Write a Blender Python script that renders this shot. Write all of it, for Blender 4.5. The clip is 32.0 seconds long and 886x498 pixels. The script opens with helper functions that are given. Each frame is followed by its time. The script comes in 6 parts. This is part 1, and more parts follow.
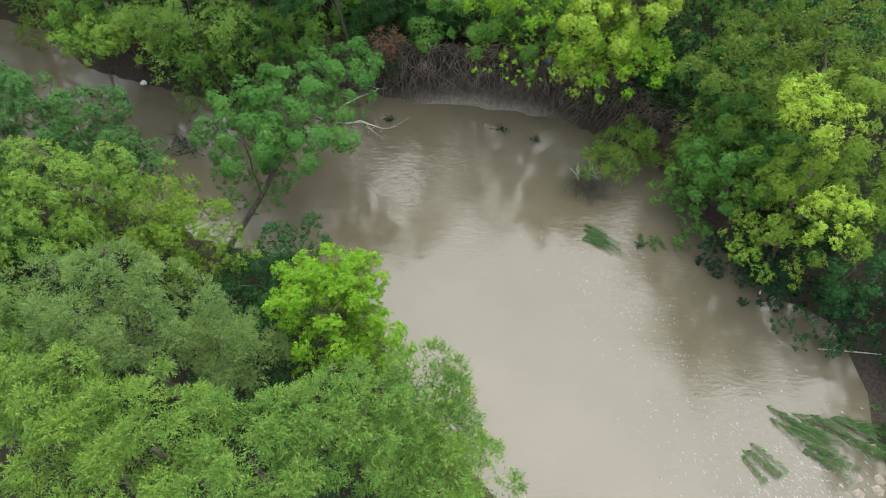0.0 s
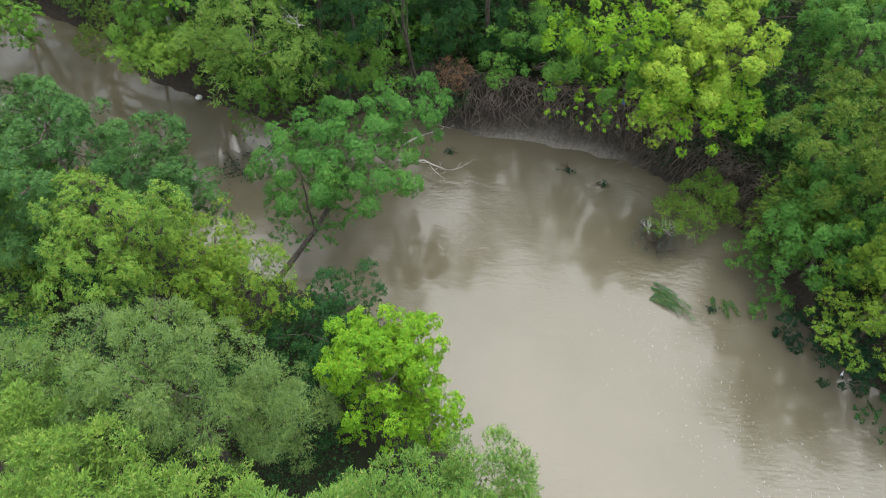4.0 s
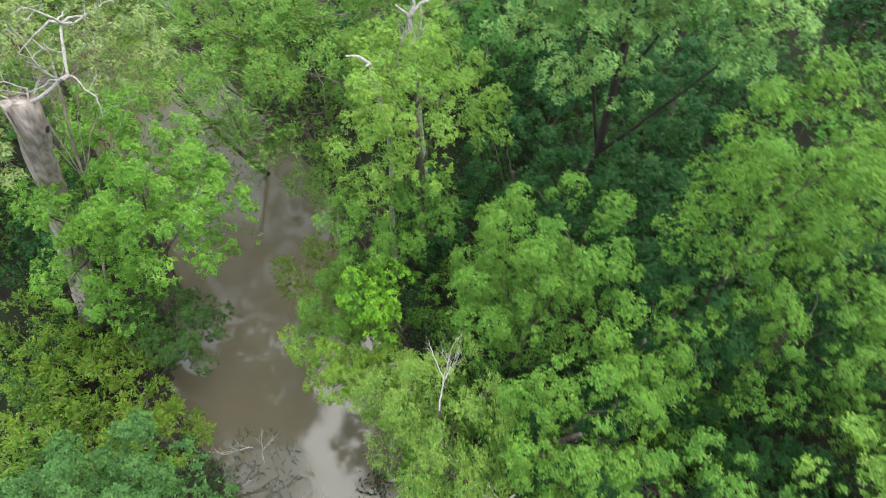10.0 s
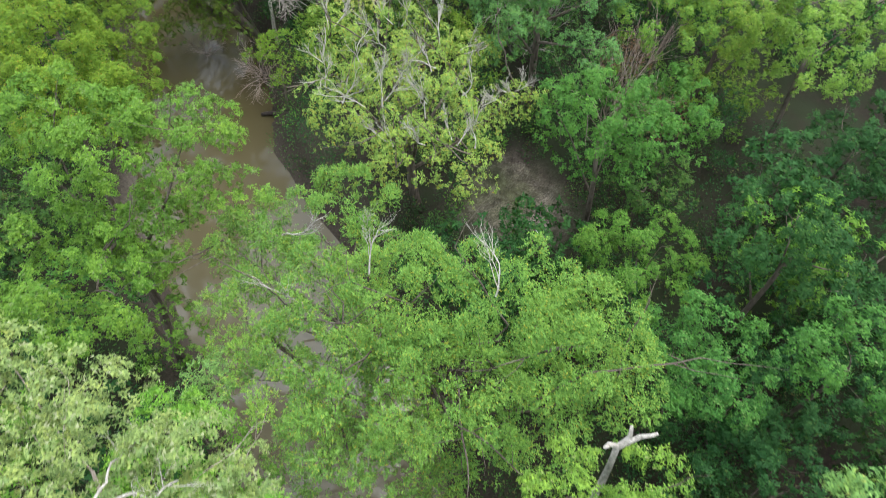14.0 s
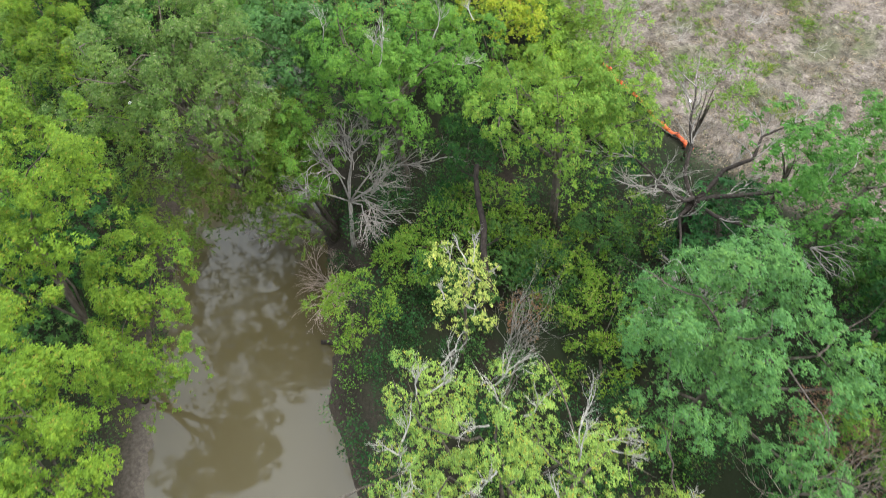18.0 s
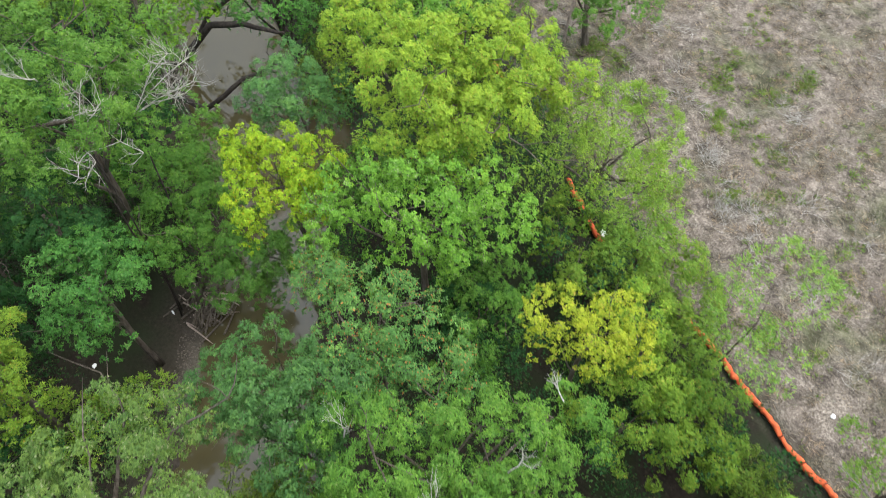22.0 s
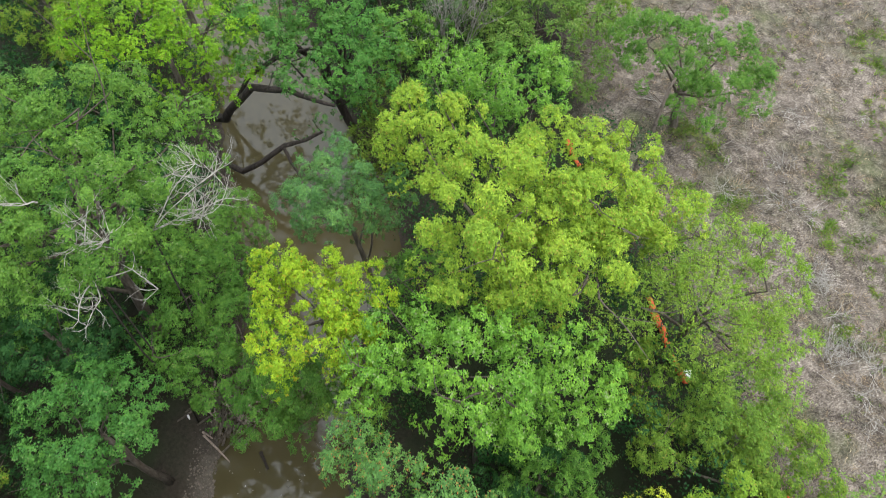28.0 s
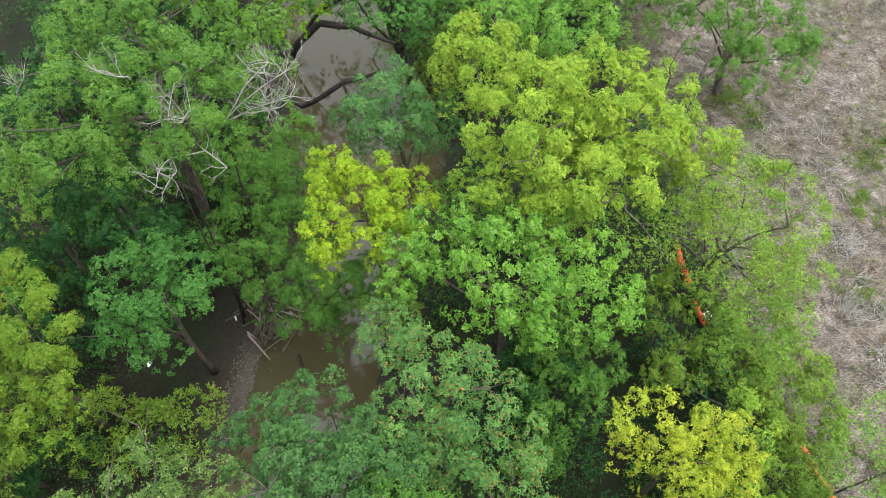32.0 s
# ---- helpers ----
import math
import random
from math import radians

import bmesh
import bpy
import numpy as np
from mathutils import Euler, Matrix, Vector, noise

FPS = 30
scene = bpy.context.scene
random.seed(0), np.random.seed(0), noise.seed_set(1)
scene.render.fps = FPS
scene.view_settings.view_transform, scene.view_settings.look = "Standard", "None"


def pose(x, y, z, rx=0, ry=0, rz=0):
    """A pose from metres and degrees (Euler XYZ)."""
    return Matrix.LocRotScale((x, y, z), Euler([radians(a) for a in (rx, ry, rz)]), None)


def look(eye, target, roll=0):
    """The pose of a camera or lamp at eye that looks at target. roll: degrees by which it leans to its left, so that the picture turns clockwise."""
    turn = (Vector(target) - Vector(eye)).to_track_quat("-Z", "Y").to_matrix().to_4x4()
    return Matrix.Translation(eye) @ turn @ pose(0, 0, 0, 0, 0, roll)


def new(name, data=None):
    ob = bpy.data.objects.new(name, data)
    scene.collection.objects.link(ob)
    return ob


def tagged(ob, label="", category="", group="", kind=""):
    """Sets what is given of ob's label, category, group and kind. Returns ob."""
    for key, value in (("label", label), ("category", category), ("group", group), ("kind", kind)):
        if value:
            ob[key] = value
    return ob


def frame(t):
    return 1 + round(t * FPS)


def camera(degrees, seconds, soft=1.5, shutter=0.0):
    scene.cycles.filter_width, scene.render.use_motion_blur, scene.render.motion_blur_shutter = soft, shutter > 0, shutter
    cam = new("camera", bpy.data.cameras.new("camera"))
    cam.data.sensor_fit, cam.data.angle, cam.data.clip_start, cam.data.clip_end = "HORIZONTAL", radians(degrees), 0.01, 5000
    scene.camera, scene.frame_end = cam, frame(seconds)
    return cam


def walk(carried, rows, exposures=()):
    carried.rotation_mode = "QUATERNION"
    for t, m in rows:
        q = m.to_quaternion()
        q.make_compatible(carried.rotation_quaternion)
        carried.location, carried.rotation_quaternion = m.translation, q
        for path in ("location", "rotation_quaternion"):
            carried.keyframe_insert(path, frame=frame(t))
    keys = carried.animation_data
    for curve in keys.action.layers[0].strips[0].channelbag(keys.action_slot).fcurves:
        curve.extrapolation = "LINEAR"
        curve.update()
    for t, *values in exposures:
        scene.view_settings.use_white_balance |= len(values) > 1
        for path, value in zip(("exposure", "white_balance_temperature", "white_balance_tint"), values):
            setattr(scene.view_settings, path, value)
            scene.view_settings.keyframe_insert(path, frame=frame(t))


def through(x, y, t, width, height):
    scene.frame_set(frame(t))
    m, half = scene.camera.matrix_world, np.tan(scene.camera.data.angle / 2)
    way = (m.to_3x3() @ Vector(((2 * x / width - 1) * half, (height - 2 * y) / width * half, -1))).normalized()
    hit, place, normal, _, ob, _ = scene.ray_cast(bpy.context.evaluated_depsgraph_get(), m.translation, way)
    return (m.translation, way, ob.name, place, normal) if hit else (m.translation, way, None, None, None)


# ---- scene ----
cam = camera(66.6, 32.0, soft=0.6, shutter=0.4)
PATH = [
    (0, (-0.19, 0.208, 27.884), (-0.188, 1.304, 26.211), 0.0),
    (0.5, (-0.374, 0.208, 27.887), (-0.395, 1.304, 26.213), -0.0),
    (1, (-0.545, 0.185, 27.915), (-0.591, 1.28, 26.242), -0.0),
    (1.5, (-0.746, 0.3, 27.895), (-0.805, 1.392, 26.221), 0.0),
    (2, (-0.919, 0.363, 27.893), (-0.982, 1.454, 26.218), -0.0),
    (2.5, (-1.025, 0.529, 27.876), (-1.089, 1.621, 26.201), -0.0),
    (4.5, (-1.825, 4.452, 27.693), (-1.944, 5.526, 26.011), 0.0),
    (5, (-2.078, 5.698, 27.728), (-2.262, 6.766, 26.047), 0.0),
    (5.5, (-2.419, 7.179, 27.749), (-2.637, 8.239, 26.067), 0.0),
    (6, (-2.772, 8.739, 27.743), (-3.005, 9.797, 26.062), 0.0),
    (6.5, (-3.174, 10.423, 27.771), (-3.433, 11.473, 26.089), 0.0),
    (7, (-3.681, 12.016, 27.786), (-3.993, 13.055, 26.106), 0.0),
    (7.5, (-4.25, 13.605, 27.759), (-4.632, 14.626, 26.083), 0.0),
    (8, (-4.91, 15.171, 27.788), (-5.344, 16.173, 26.113), 0.0),
    (8.5, (-5.683, 16.888, 27.894), (-6.148, 17.866, 26.212), 0.0),
    (9, (-6.375, 18.5, 27.856), (-6.888, 19.46, 26.179), -0.0),
    (9.5, (-7.219, 19.95, 27.881), (-7.801, 20.877, 26.207), -0.0),
    (10, (-8.309, 21.399, 27.925), (-8.956, 22.273, 26.246), -0.0),
    (10.5, (-9.487, 22.708, 27.96), (-10.179, 23.538, 26.277), 0.0),
    (11, (-10.648, 23.842, 27.937), (-11.364, 24.659, 26.257), 0.0),
    (11.5, (-11.925, 24.937, 27.935), (-12.66, 25.747, 26.26), -0.0),
    (12, (-13.267, 26.057, 27.974), (-14.037, 26.837, 26.301), 0.0),
    (12.5, (-14.662, 27.016, 28.031), (-15.479, 27.752, 26.361), -0.0),
    (13, (-16.105, 27.949, 28.062), (-16.95, 28.657, 26.393), -0.0),
    (13.5, (-17.631, 28.875, 28.071), (-18.483, 29.578, 26.403), -0.0),
    (14, (-19.206, 29.834, 28.082), (-20.059, 30.537, 26.416), -0.0),
    (14.5, (-20.745, 30.732, 28.096), (-21.602, 31.439, 26.433), 0.0),
    (16.5, (-27.45, 35.512, 28.029), (-28.398, 36.072, 26.36), -0.0),
    (17, (-29.339, 36.226, 27.996), (-30.294, 36.78, 26.328), -0.0),
    (17.5, (-31.167, 36.971, 27.985), (-32.127, 37.519, 26.317), 0.0),
    (18, (-33.002, 37.693, 28.022), (-33.957, 38.239, 26.351), 0.0),
    (18.5, (-34.904, 38.57, 28.008), (-35.866, 39.108, 26.34), 0.0),
    (18.9, (-36.424, 39.18, 27.965), (-37.393, 39.707, 26.296), 0.0),
    (19, (-36.772, 39.359, 27.974), (-37.741, 39.888, 26.307), 0.0),
    (19.5, (-38.546, 40.147, 27.968), (-39.523, 40.675, 26.305), 0.0),
    (20, (-40.521, 40.911, 27.994), (-41.495, 41.441, 26.33), 0.0),
    (20.5, (-42.407, 41.734, 28.153), (-43.378, 42.26, 26.485), 0.0),
    (21, (-44.24, 42.488, 28.142), (-45.213, 43.017, 26.476), -0.0),
    (21.5, (-46.019, 43.253, 28.181), (-46.994, 43.78, 26.516), -0.0),
    (22, (-47.791, 44.021, 28.201), (-48.776, 44.531, 26.536), -0.0),
    (22.5, (-49.537, 44.679, 28.193), (-50.544, 45.157, 26.532), 0.0),
    (23, (-51.224, 45.252, 28.217), (-52.25, 45.704, 26.561), 0.0),
    (23.5, (-52.896, 45.797, 28.234), (-53.929, 46.241, 26.579), 0.0),
    (24, (-54.449, 46.206, 28.204), (-55.486, 46.656, 26.554), 0.0),
    (24.5, (-55.746, 46.561, 28.236), (-56.778, 47.01, 26.583), -0.0),
    (26.5, (-57.157, 47.173, 27.765), (-58.151, 47.587, 26.079), -0.0),
    (27, (-56.445, 46.851, 27.657), (-57.441, 47.264, 25.972), -0.0),
    (27.5, (-55.453, 46.423, 27.651), (-56.451, 46.835, 25.967), -0.0),
    (28, (-54.349, 45.945, 27.637), (-55.349, 46.358, 25.954), -0.0),
    (28.5, (-53.306, 45.526, 27.625), (-54.306, 45.937, 25.942), 0.0),
    (29, (-52.298, 45.117, 27.575), (-53.301, 45.529, 25.895), 0.0),
    (29.5, (-51.519, 44.821, 27.568), (-52.524, 45.224, 25.887), 0.0),
    (30, (-51.11, 44.669, 27.559), (-52.126, 45.041, 25.877), 0.0),
    (30.5, (-51.006, 44.613, 27.556), (-52.037, 44.944, 25.875), -0.0),
    (31, (-51.005, 44.599, 27.54), (-52.044, 44.909, 25.859), -0.0),
    (31.5, (-51.037, 44.628, 27.524), (-52.077, 44.934, 25.844), 0.0),
    (32, (-51.031, 44.741, 27.468), (-52.072, 45.048, 25.788), -0.0),
]
walk(cam, [(t, look(eye, target, roll)) for t, eye, target, roll in PATH], exposures=[(0, 1.40), (5, 1.48), (8, 1.64), (11, 1.68), (14, 1.66), (18, 1.74), (20, 1.72), (22, 1.51), (24, 1.45), (28, 1.40), (32, 1.53)])


# ---- sky, sun, exposure ----
SUN_DIR = Vector((0.13, 0.42, 0.90)).normalized()
world = bpy.data.worlds.new("world")
scene.world = world
world.use_nodes = True
wn, wl = world.node_tree.nodes, world.node_tree.links
sky = wn.new("ShaderNodeTexSky")
sky.sky_type = "NISHITA"
sky.sun_disc = False
sky.sun_elevation = math.asin(SUN_DIR.z)
sky.sun_rotation = math.atan2(SUN_DIR.x, SUN_DIR.y)
sky.dust_density = 2.5
sky.air_density = 1.0
# broken cloud deck over the blue
wtc = wn.new("ShaderNodeTexCoord")
wmap = wn.new("ShaderNodeMapping")
wmap.inputs["Scale"].default_value = (1.0, 1.0, 2.2)
cloud = wn.new("ShaderNodeTexNoise")
cloud.inputs["Scale"].default_value = 2.6
cloud.inputs["Detail"].default_value = 6.0
cramp = wn.new("ShaderNodeValToRGB")
cramp.color_ramp.elements[0].position, cramp.color_ramp.elements[0].color = 0.3, (0.35, 0.35, 0.35, 1)
cramp.color_ramp.elements[1].position, cramp.color_ramp.elements[1].color = 0.54, (1, 1, 1, 1)
wmix = wn.new("ShaderNodeMixRGB")
wmix.inputs["Color2"].default_value = (8.0, 8.7, 9.6, 1)
wl.new(wtc.outputs["Generated"], wmap.inputs["Vector"])
wl.new(wmap.outputs["Vector"], cloud.inputs["Vector"])
wl.new(cloud.outputs["Fac"], cramp.inputs["Fac"])
wl.new(cramp.outputs["Color"], wmix.inputs["Fac"])
wl.new(sky.outputs["Color"], wmix.inputs["Color1"])
# an overcast deck is about three times as bright overhead as along the horizon
wxyz = wn.new("ShaderNodeSeparateXYZ")
wl.new(wtc.outputs["Generated"], wxyz.inputs[0])
deck = wn.new("ShaderNodeMapRange")
deck.inputs["To Min"].default_value, deck.inputs["To Max"].default_value = 0.3, 1.0
wl.new(wxyz.outputs["Z"], deck.inputs["Value"])
wdeck = wn.new("ShaderNodeMixRGB")
wdeck.blend_type = "MULTIPLY"
wdeck.inputs["Fac"].default_value = 1.0
wl.new(wmix.outputs["Color"], wdeck.inputs["Color1"])
wl.new(deck.outputs[0], wdeck.inputs["Color2"])
wbg = wn["Background"]
wl.new(wdeck.outputs["Color"], wbg.inputs["Color"])
wbg.inputs["Strength"].default_value = 0.145
sun_data = bpy.data.lights.new("sun", "SUN")
sun_data.energy, sun_data.angle, sun_data.color = 1.5, radians(64), (1.0, 0.96, 0.9)
sun = new("sun", sun_data)
sun.matrix_world = look(SUN_DIR * 60, (0, 0, 0))


# ---- materials ----
def mat(name, rough=0.7, spec=0.3):
    m = bpy.data.materials.new(name)
    m.use_nodes = True
    nt = m.node_tree
    b = nt.nodes["Principled BSDF"]
    b.inputs["Roughness"].default_value = rough
    b.inputs["Specular IOR Level"].default_value = spec
    return m, nt.nodes, nt.links, b


def noise_tex(n, l, scale, detail=4.0, coord="Object", stretch=None, rough=0.55):
    tc = n.new("ShaderNodeTexCoord")
    tex = n.new("ShaderNodeTexNoise")
    tex.inputs["Scale"].default_value = scale
    tex.inputs["Detail"].default_value = detail
    tex.inputs["Roughness"].default_value = rough
    if stretch:
        mp = n.new("ShaderNodeMapping")
        mp.inputs["Scale"].default_value = stretch
        l.new(tc.outputs[coord], mp.inputs["Vector"])
        l.new(mp.outputs["Vector"], tex.inputs["Vector"])
    else:
        l.new(tc.outputs[coord], tex.inputs["Vector"])
    return tex


def ramp(n, l, source, stops):
    r = n.new("ShaderNodeValToRGB")
    els = r.color_ramp.elements
    while len(els) < len(stops):
        els.new(0.5)
    for e, (p, c) in zip(els, stops):
        e.position, e.color = p, (*c, 1)
    l.new(source, r.inputs["Fac"])
    return r


def mixed(n, l, fac, a, b, kind="MIX"):
    m = n.new("ShaderNodeMixRGB")
    m.blend_type = kind
    for sock, v in (("Fac", fac), ("Color1", a), ("Color2", b)):
        if isinstance(v, (int, float)):
            m.inputs[sock].default_value = v
        elif isinstance(v, tuple):
            m.inputs[sock].default_value = (*v, 1)
        else:
            l.new(v, m.inputs[sock])
    return m.outputs["Color"]


def bump(n, l, b, height, strength, dist=0.05):
    bp = n.new("ShaderNodeBump")
    bp.inputs["Strength"].default_value = strength
    bp.inputs["Distance"].default_value = dist
    l.new(height, bp.inputs["Height"])
    l.new(bp.outputs["Normal"], b.inputs["Normal"])


def leaf_material(name, col, tip=None, odd=None, odd_share=0.03, through=0.2):
    """Leaves: each leaf its own tone, clumps drift in hue, a few turned leaves, light comes through."""
    m, n, l, b = mat(name, 0.55, 0.08)
    geo = n.new("ShaderNodeNewGeometry")
    info = n.new("ShaderNodeObjectInfo")
    big = noise_tex(n, l, 0.55, 2.0)
    tip = tip or tuple(min(1, c * k) for c, k in zip(col, (1.3, 1.25, 1.2)))
    low = tuple(c * k for c, k in zip(col, (0.7, 0.74, 0.8)))
    base = ramp(n, l, geo.outputs["Random Per Island"], ((0.0, low), (0.5, col), (0.9, tip))).outputs["Color"]
    drift = ramp(n, l, big.outputs["Fac"], ((0.3, (0.84, 0.9, 0.86)), (0.7, (1.14, 1.08, 1.0)))).outputs["Color"]
    base = mixed(n, l, 1.0, base, drift, "MULTIPLY")
    clump = noise_tex(n, l, 2.6, 2.0)
    tone = ramp(n, l, clump.outputs["Fac"], ((0.32, (0.86, 0.9, 0.92)), (0.68, (1.14, 1.1, 1.02)))).outputs["Color"]
    base = mixed(n, l, 1.0, base, tone, "MULTIPLY")
    tree_tone = ramp(n, l, info.outputs["Random"], ((0.0, (0.88, 0.93, 1.0)), (1.0, (1.1, 1.05, 0.95)))).outputs["Color"]
    base = mixed(n, l, 1.0, base, tree_tone, "MULTIPLY")
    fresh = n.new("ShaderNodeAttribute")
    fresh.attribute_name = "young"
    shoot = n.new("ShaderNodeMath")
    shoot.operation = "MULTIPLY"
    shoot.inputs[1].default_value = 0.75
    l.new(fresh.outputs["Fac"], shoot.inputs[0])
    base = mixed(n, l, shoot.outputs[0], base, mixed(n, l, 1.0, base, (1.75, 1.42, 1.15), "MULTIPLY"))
    if odd:
        pick = n.new("ShaderNodeMath")
        pick.operation = "GREATER_THAN"
        pick.inputs[1].default_value = 1.0 - odd_share
        l.new(geo.outputs["Random Per Island"], pick.inputs[0])
        base = mixed(n, l, pick.outputs[0], base, odd)
    l.new(base, b.inputs["Base Color"])
    tr = n.new("ShaderNodeBsdfTranslucent")
    l.new(mixed(n, l, 1.0, base, (1.15, 1.1, 0.6), "MULTIPLY"), tr.inputs["Color"])
    mx = n.new("ShaderNodeMixShader")
    mx.inputs["Fac"].default_value = through
    l.new(b.outputs["BSDF"], mx.inputs[1])
    l.new(tr.outputs["BSDF"], mx.inputs[2])
    l.new(mx.outputs["Shader"], n["Material Output"].inputs["Surface"])
    return m


def bark_material(name, dark, light, scale=9.0):
    m, n, l, b = mat(name, 0.85, 0.2)
    ridge = noise_tex(n, l, scale, 6.0, "Object", (1.0, 1.0, 0.25))
    patch = noise_tex(n, l, 0.9, 3.0)
    c = ramp(n, l, ridge.outputs["Fac"], ((0.3, dark), (0.7, light))).outputs["Color"]
    c = mixed(n, l, 0.5, c, ramp(n, l, patch.outputs["Fac"], ((0.35, (0.6, 0.6, 0.58)), (0.7, (1.25, 1.22, 1.15)))).outputs["Color"], "MULTIPLY")
    l.new(c, b.inputs["Base Color"])
    bump(n, l, b, ridge.outputs["Fac"], 1.0, 0.09)
    return m


def plain_material(name, col, rough=0.6, spec=0.4, vary=0.25, scale=6.0):
    m, n, l, b = mat(name, rough, spec)
    t = noise_tex(n, l, scale, 5.0)
    lo, hi = tuple(c * (1 - vary) for c in col), tuple(min(1, c * (1 + vary)) for c in col)
    l.new(ramp(n, l, t.outputs["Fac"], ((0.3, lo), (0.7, hi))).outputs["Color"], b.inputs["Base Color"])
    bump(n, l, b, t.outputs["Fac"], 0.25, 0.02)
    return m


BARK = bark_material("grey_brown_bark", (0.053, 0.041, 0.032), (0.150, 0.128, 0.105))
DARK_BARK = bark_material("dark_wet_bark", (0.019, 0.015, 0.013), (0.056, 0.045, 0.038))
DEAD_WOOD = bark_material("bleached_dead_wood", (0.225, 0.210, 0.188), (0.465, 0.443, 0.405), 14.0)
GREY_TWIG = bark_material("weathered_grey_twigs", (0.150, 0.135, 0.120), (0.315, 0.292, 0.262), 14.0)
PINK_TWIG = bark_material("dry_pinkish_twigs", (0.180, 0.135, 0.112), (0.375, 0.307, 0.270), 14.0)
OLD_TRUNK = bark_material("furrowed_old_trunk", (0.16, 0.125, 0.105), (0.46, 0.4, 0.35), 5.0)


def water_material():
    m, n, l, b = mat("muddy_water", 0.012, 0.55)
    b.inputs["IOR"].default_value = 1.4
    silt = noise_tex(n, l, 0.12, 4.0)
    c = ramp(n, l, silt.outputs["Fac"], ((0.35, (0.086, 0.0755, 0.047)), (0.65, (0.104, 0.0905, 0.061)))).outputs["Color"]
    # silty in the wide pool; upstream more olive, and darkened for canopy shade
    tc = n.new("ShaderNodeTexCoord")
    xyz = n.new("ShaderNodeSeparateXYZ")
    along = n.new("ShaderNodeMapRange")
    along.inputs["From Min"].default_value = -48.0
    along.inputs["From Max"].default_value = -30.0
    l.new(tc.outputs["Object"], xyz.inputs[0])
    l.new(xyz.outputs["X"], along.inputs["Value"])
    c = mixed(n, l, along.outputs[0], (0.055, 0.046, 0.022), c)
    l.new(c, b.inputs["Base Color"])
    swell = noise_tex(n, l, 0.9, 3.0, "Object", (1.0, 1.7, 1.0))
    fine = noise_tex(n, l, 2.8, 4.0, "Object", (0.75, 2.1, 1.0), 0.6)
    zone = noise_tex(n, l, 0.16, 2.0)
    mask = ramp(n, l, zone.outputs["Fac"], ((0.45, (0.26, 0.26, 0.26)), (0.58, (1, 1, 1)))).outputs["Color"]
    both = mixed(n, l, 0.36, swell.outputs["Fac"], fine.outputs["Fac"])
    both = mixed(n, l, 1.0, both, mask, "MULTIPLY")
    # still water upstream, where nothing stirs it
    stir = n.new("ShaderNodeMapRange")
    stir.inputs["From Min"].default_value = -22.0
    stir.inputs["From Max"].default_value = -6.0
    l.new(xyz.outputs["X"], stir.inputs["Value"])
    both = mixed(n, l, 1.0, both, mixed(n, l, stir.outputs[0], (0.18, 0.18, 0.18), (1, 1, 1)), "MULTIPLY")
    bump(n, l, b, both, 0.46, 0.1)
    return m


def ground_material():
    """Leaf-littered forest soil darkened for the shade under trees, wet mud and sand at the creek, dry thatch in the
    field.
    """
    m, n, l, b = mat("ground", 0.9, 0.15)
    field = n.new("ShaderNodeAttribute")
    field.attribute_name = "field"
    shore = n.new("ShaderNodeAttribute")
    shore.attribute_name = "shore"
    a = noise_tex(n, l, 0.5, 6.0)
    g = noise_tex(n, l, 7.0, 8.0, rough=0.7)
    straw = noise_tex(n, l, 22.0, 6.0, "Object", (1.0, 0.35, 1.0), 0.7)
    # soil and moss colours set near black, with the shade under trees included
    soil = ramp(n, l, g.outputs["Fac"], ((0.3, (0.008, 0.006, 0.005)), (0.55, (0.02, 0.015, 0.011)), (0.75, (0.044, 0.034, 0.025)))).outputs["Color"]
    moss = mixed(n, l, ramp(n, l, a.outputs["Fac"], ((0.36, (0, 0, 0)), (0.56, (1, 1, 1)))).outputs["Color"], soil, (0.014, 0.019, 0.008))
    thatch = ramp(n, l, straw.outputs["Fac"], ((0.36, (0.04, 0.032, 0.027)), (0.5, (0.125, 0.106, 0.086)), (0.64, (0.27, 0.242, 0.205)))).outputs["Color"]
    patch = noise_tex(n, l, 0.3, 6.0)
    thatch = mixed(n, l, ramp(n, l, patch.outputs["Fac"], ((0.5, (0, 0, 0)), (0.66, (0.7, 0.7, 0.7)))).outputs["Color"], thatch, (0.055, 0.068, 0.024))
    thatch = mixed(n, l, ramp(n, l, patch.outputs["Fac"], ((0.33, (0.6, 0.6, 0.6)), (0.45, (0, 0, 0)))).outputs["Color"], thatch, (0.165, 0.138, 0.115))
    mottle = noise_tex(n, l, 1.9, 6.0, rough=0.65)
    thatch = mixed(n, l, 1.0, thatch, ramp(n, l, mottle.outputs["Fac"], ((0.35, (0.42, 0.4, 0.39)), (0.65, (1.3, 1.28, 1.27)))).outputs["Color"], "MULTIPLY")
    sand = n.new("ShaderNodeAttribute")
    sand.attribute_name = "sand"
    mud = ramp(n, l, g.outputs["Fac"], ((0.3, (0.02, 0.016, 0.012)), (0.7, (0.062, 0.05, 0.039)))).outputs["Color"]
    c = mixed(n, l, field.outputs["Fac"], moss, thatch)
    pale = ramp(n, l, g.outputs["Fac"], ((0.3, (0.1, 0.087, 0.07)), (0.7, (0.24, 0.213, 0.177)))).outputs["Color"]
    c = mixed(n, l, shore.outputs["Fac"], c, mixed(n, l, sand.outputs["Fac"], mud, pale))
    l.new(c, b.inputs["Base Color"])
    bump(n, l, b, mixed(n, l, 0.5, g.outputs["Fac"], straw.outputs["Fac"]), 0.7, 0.08)
    return m


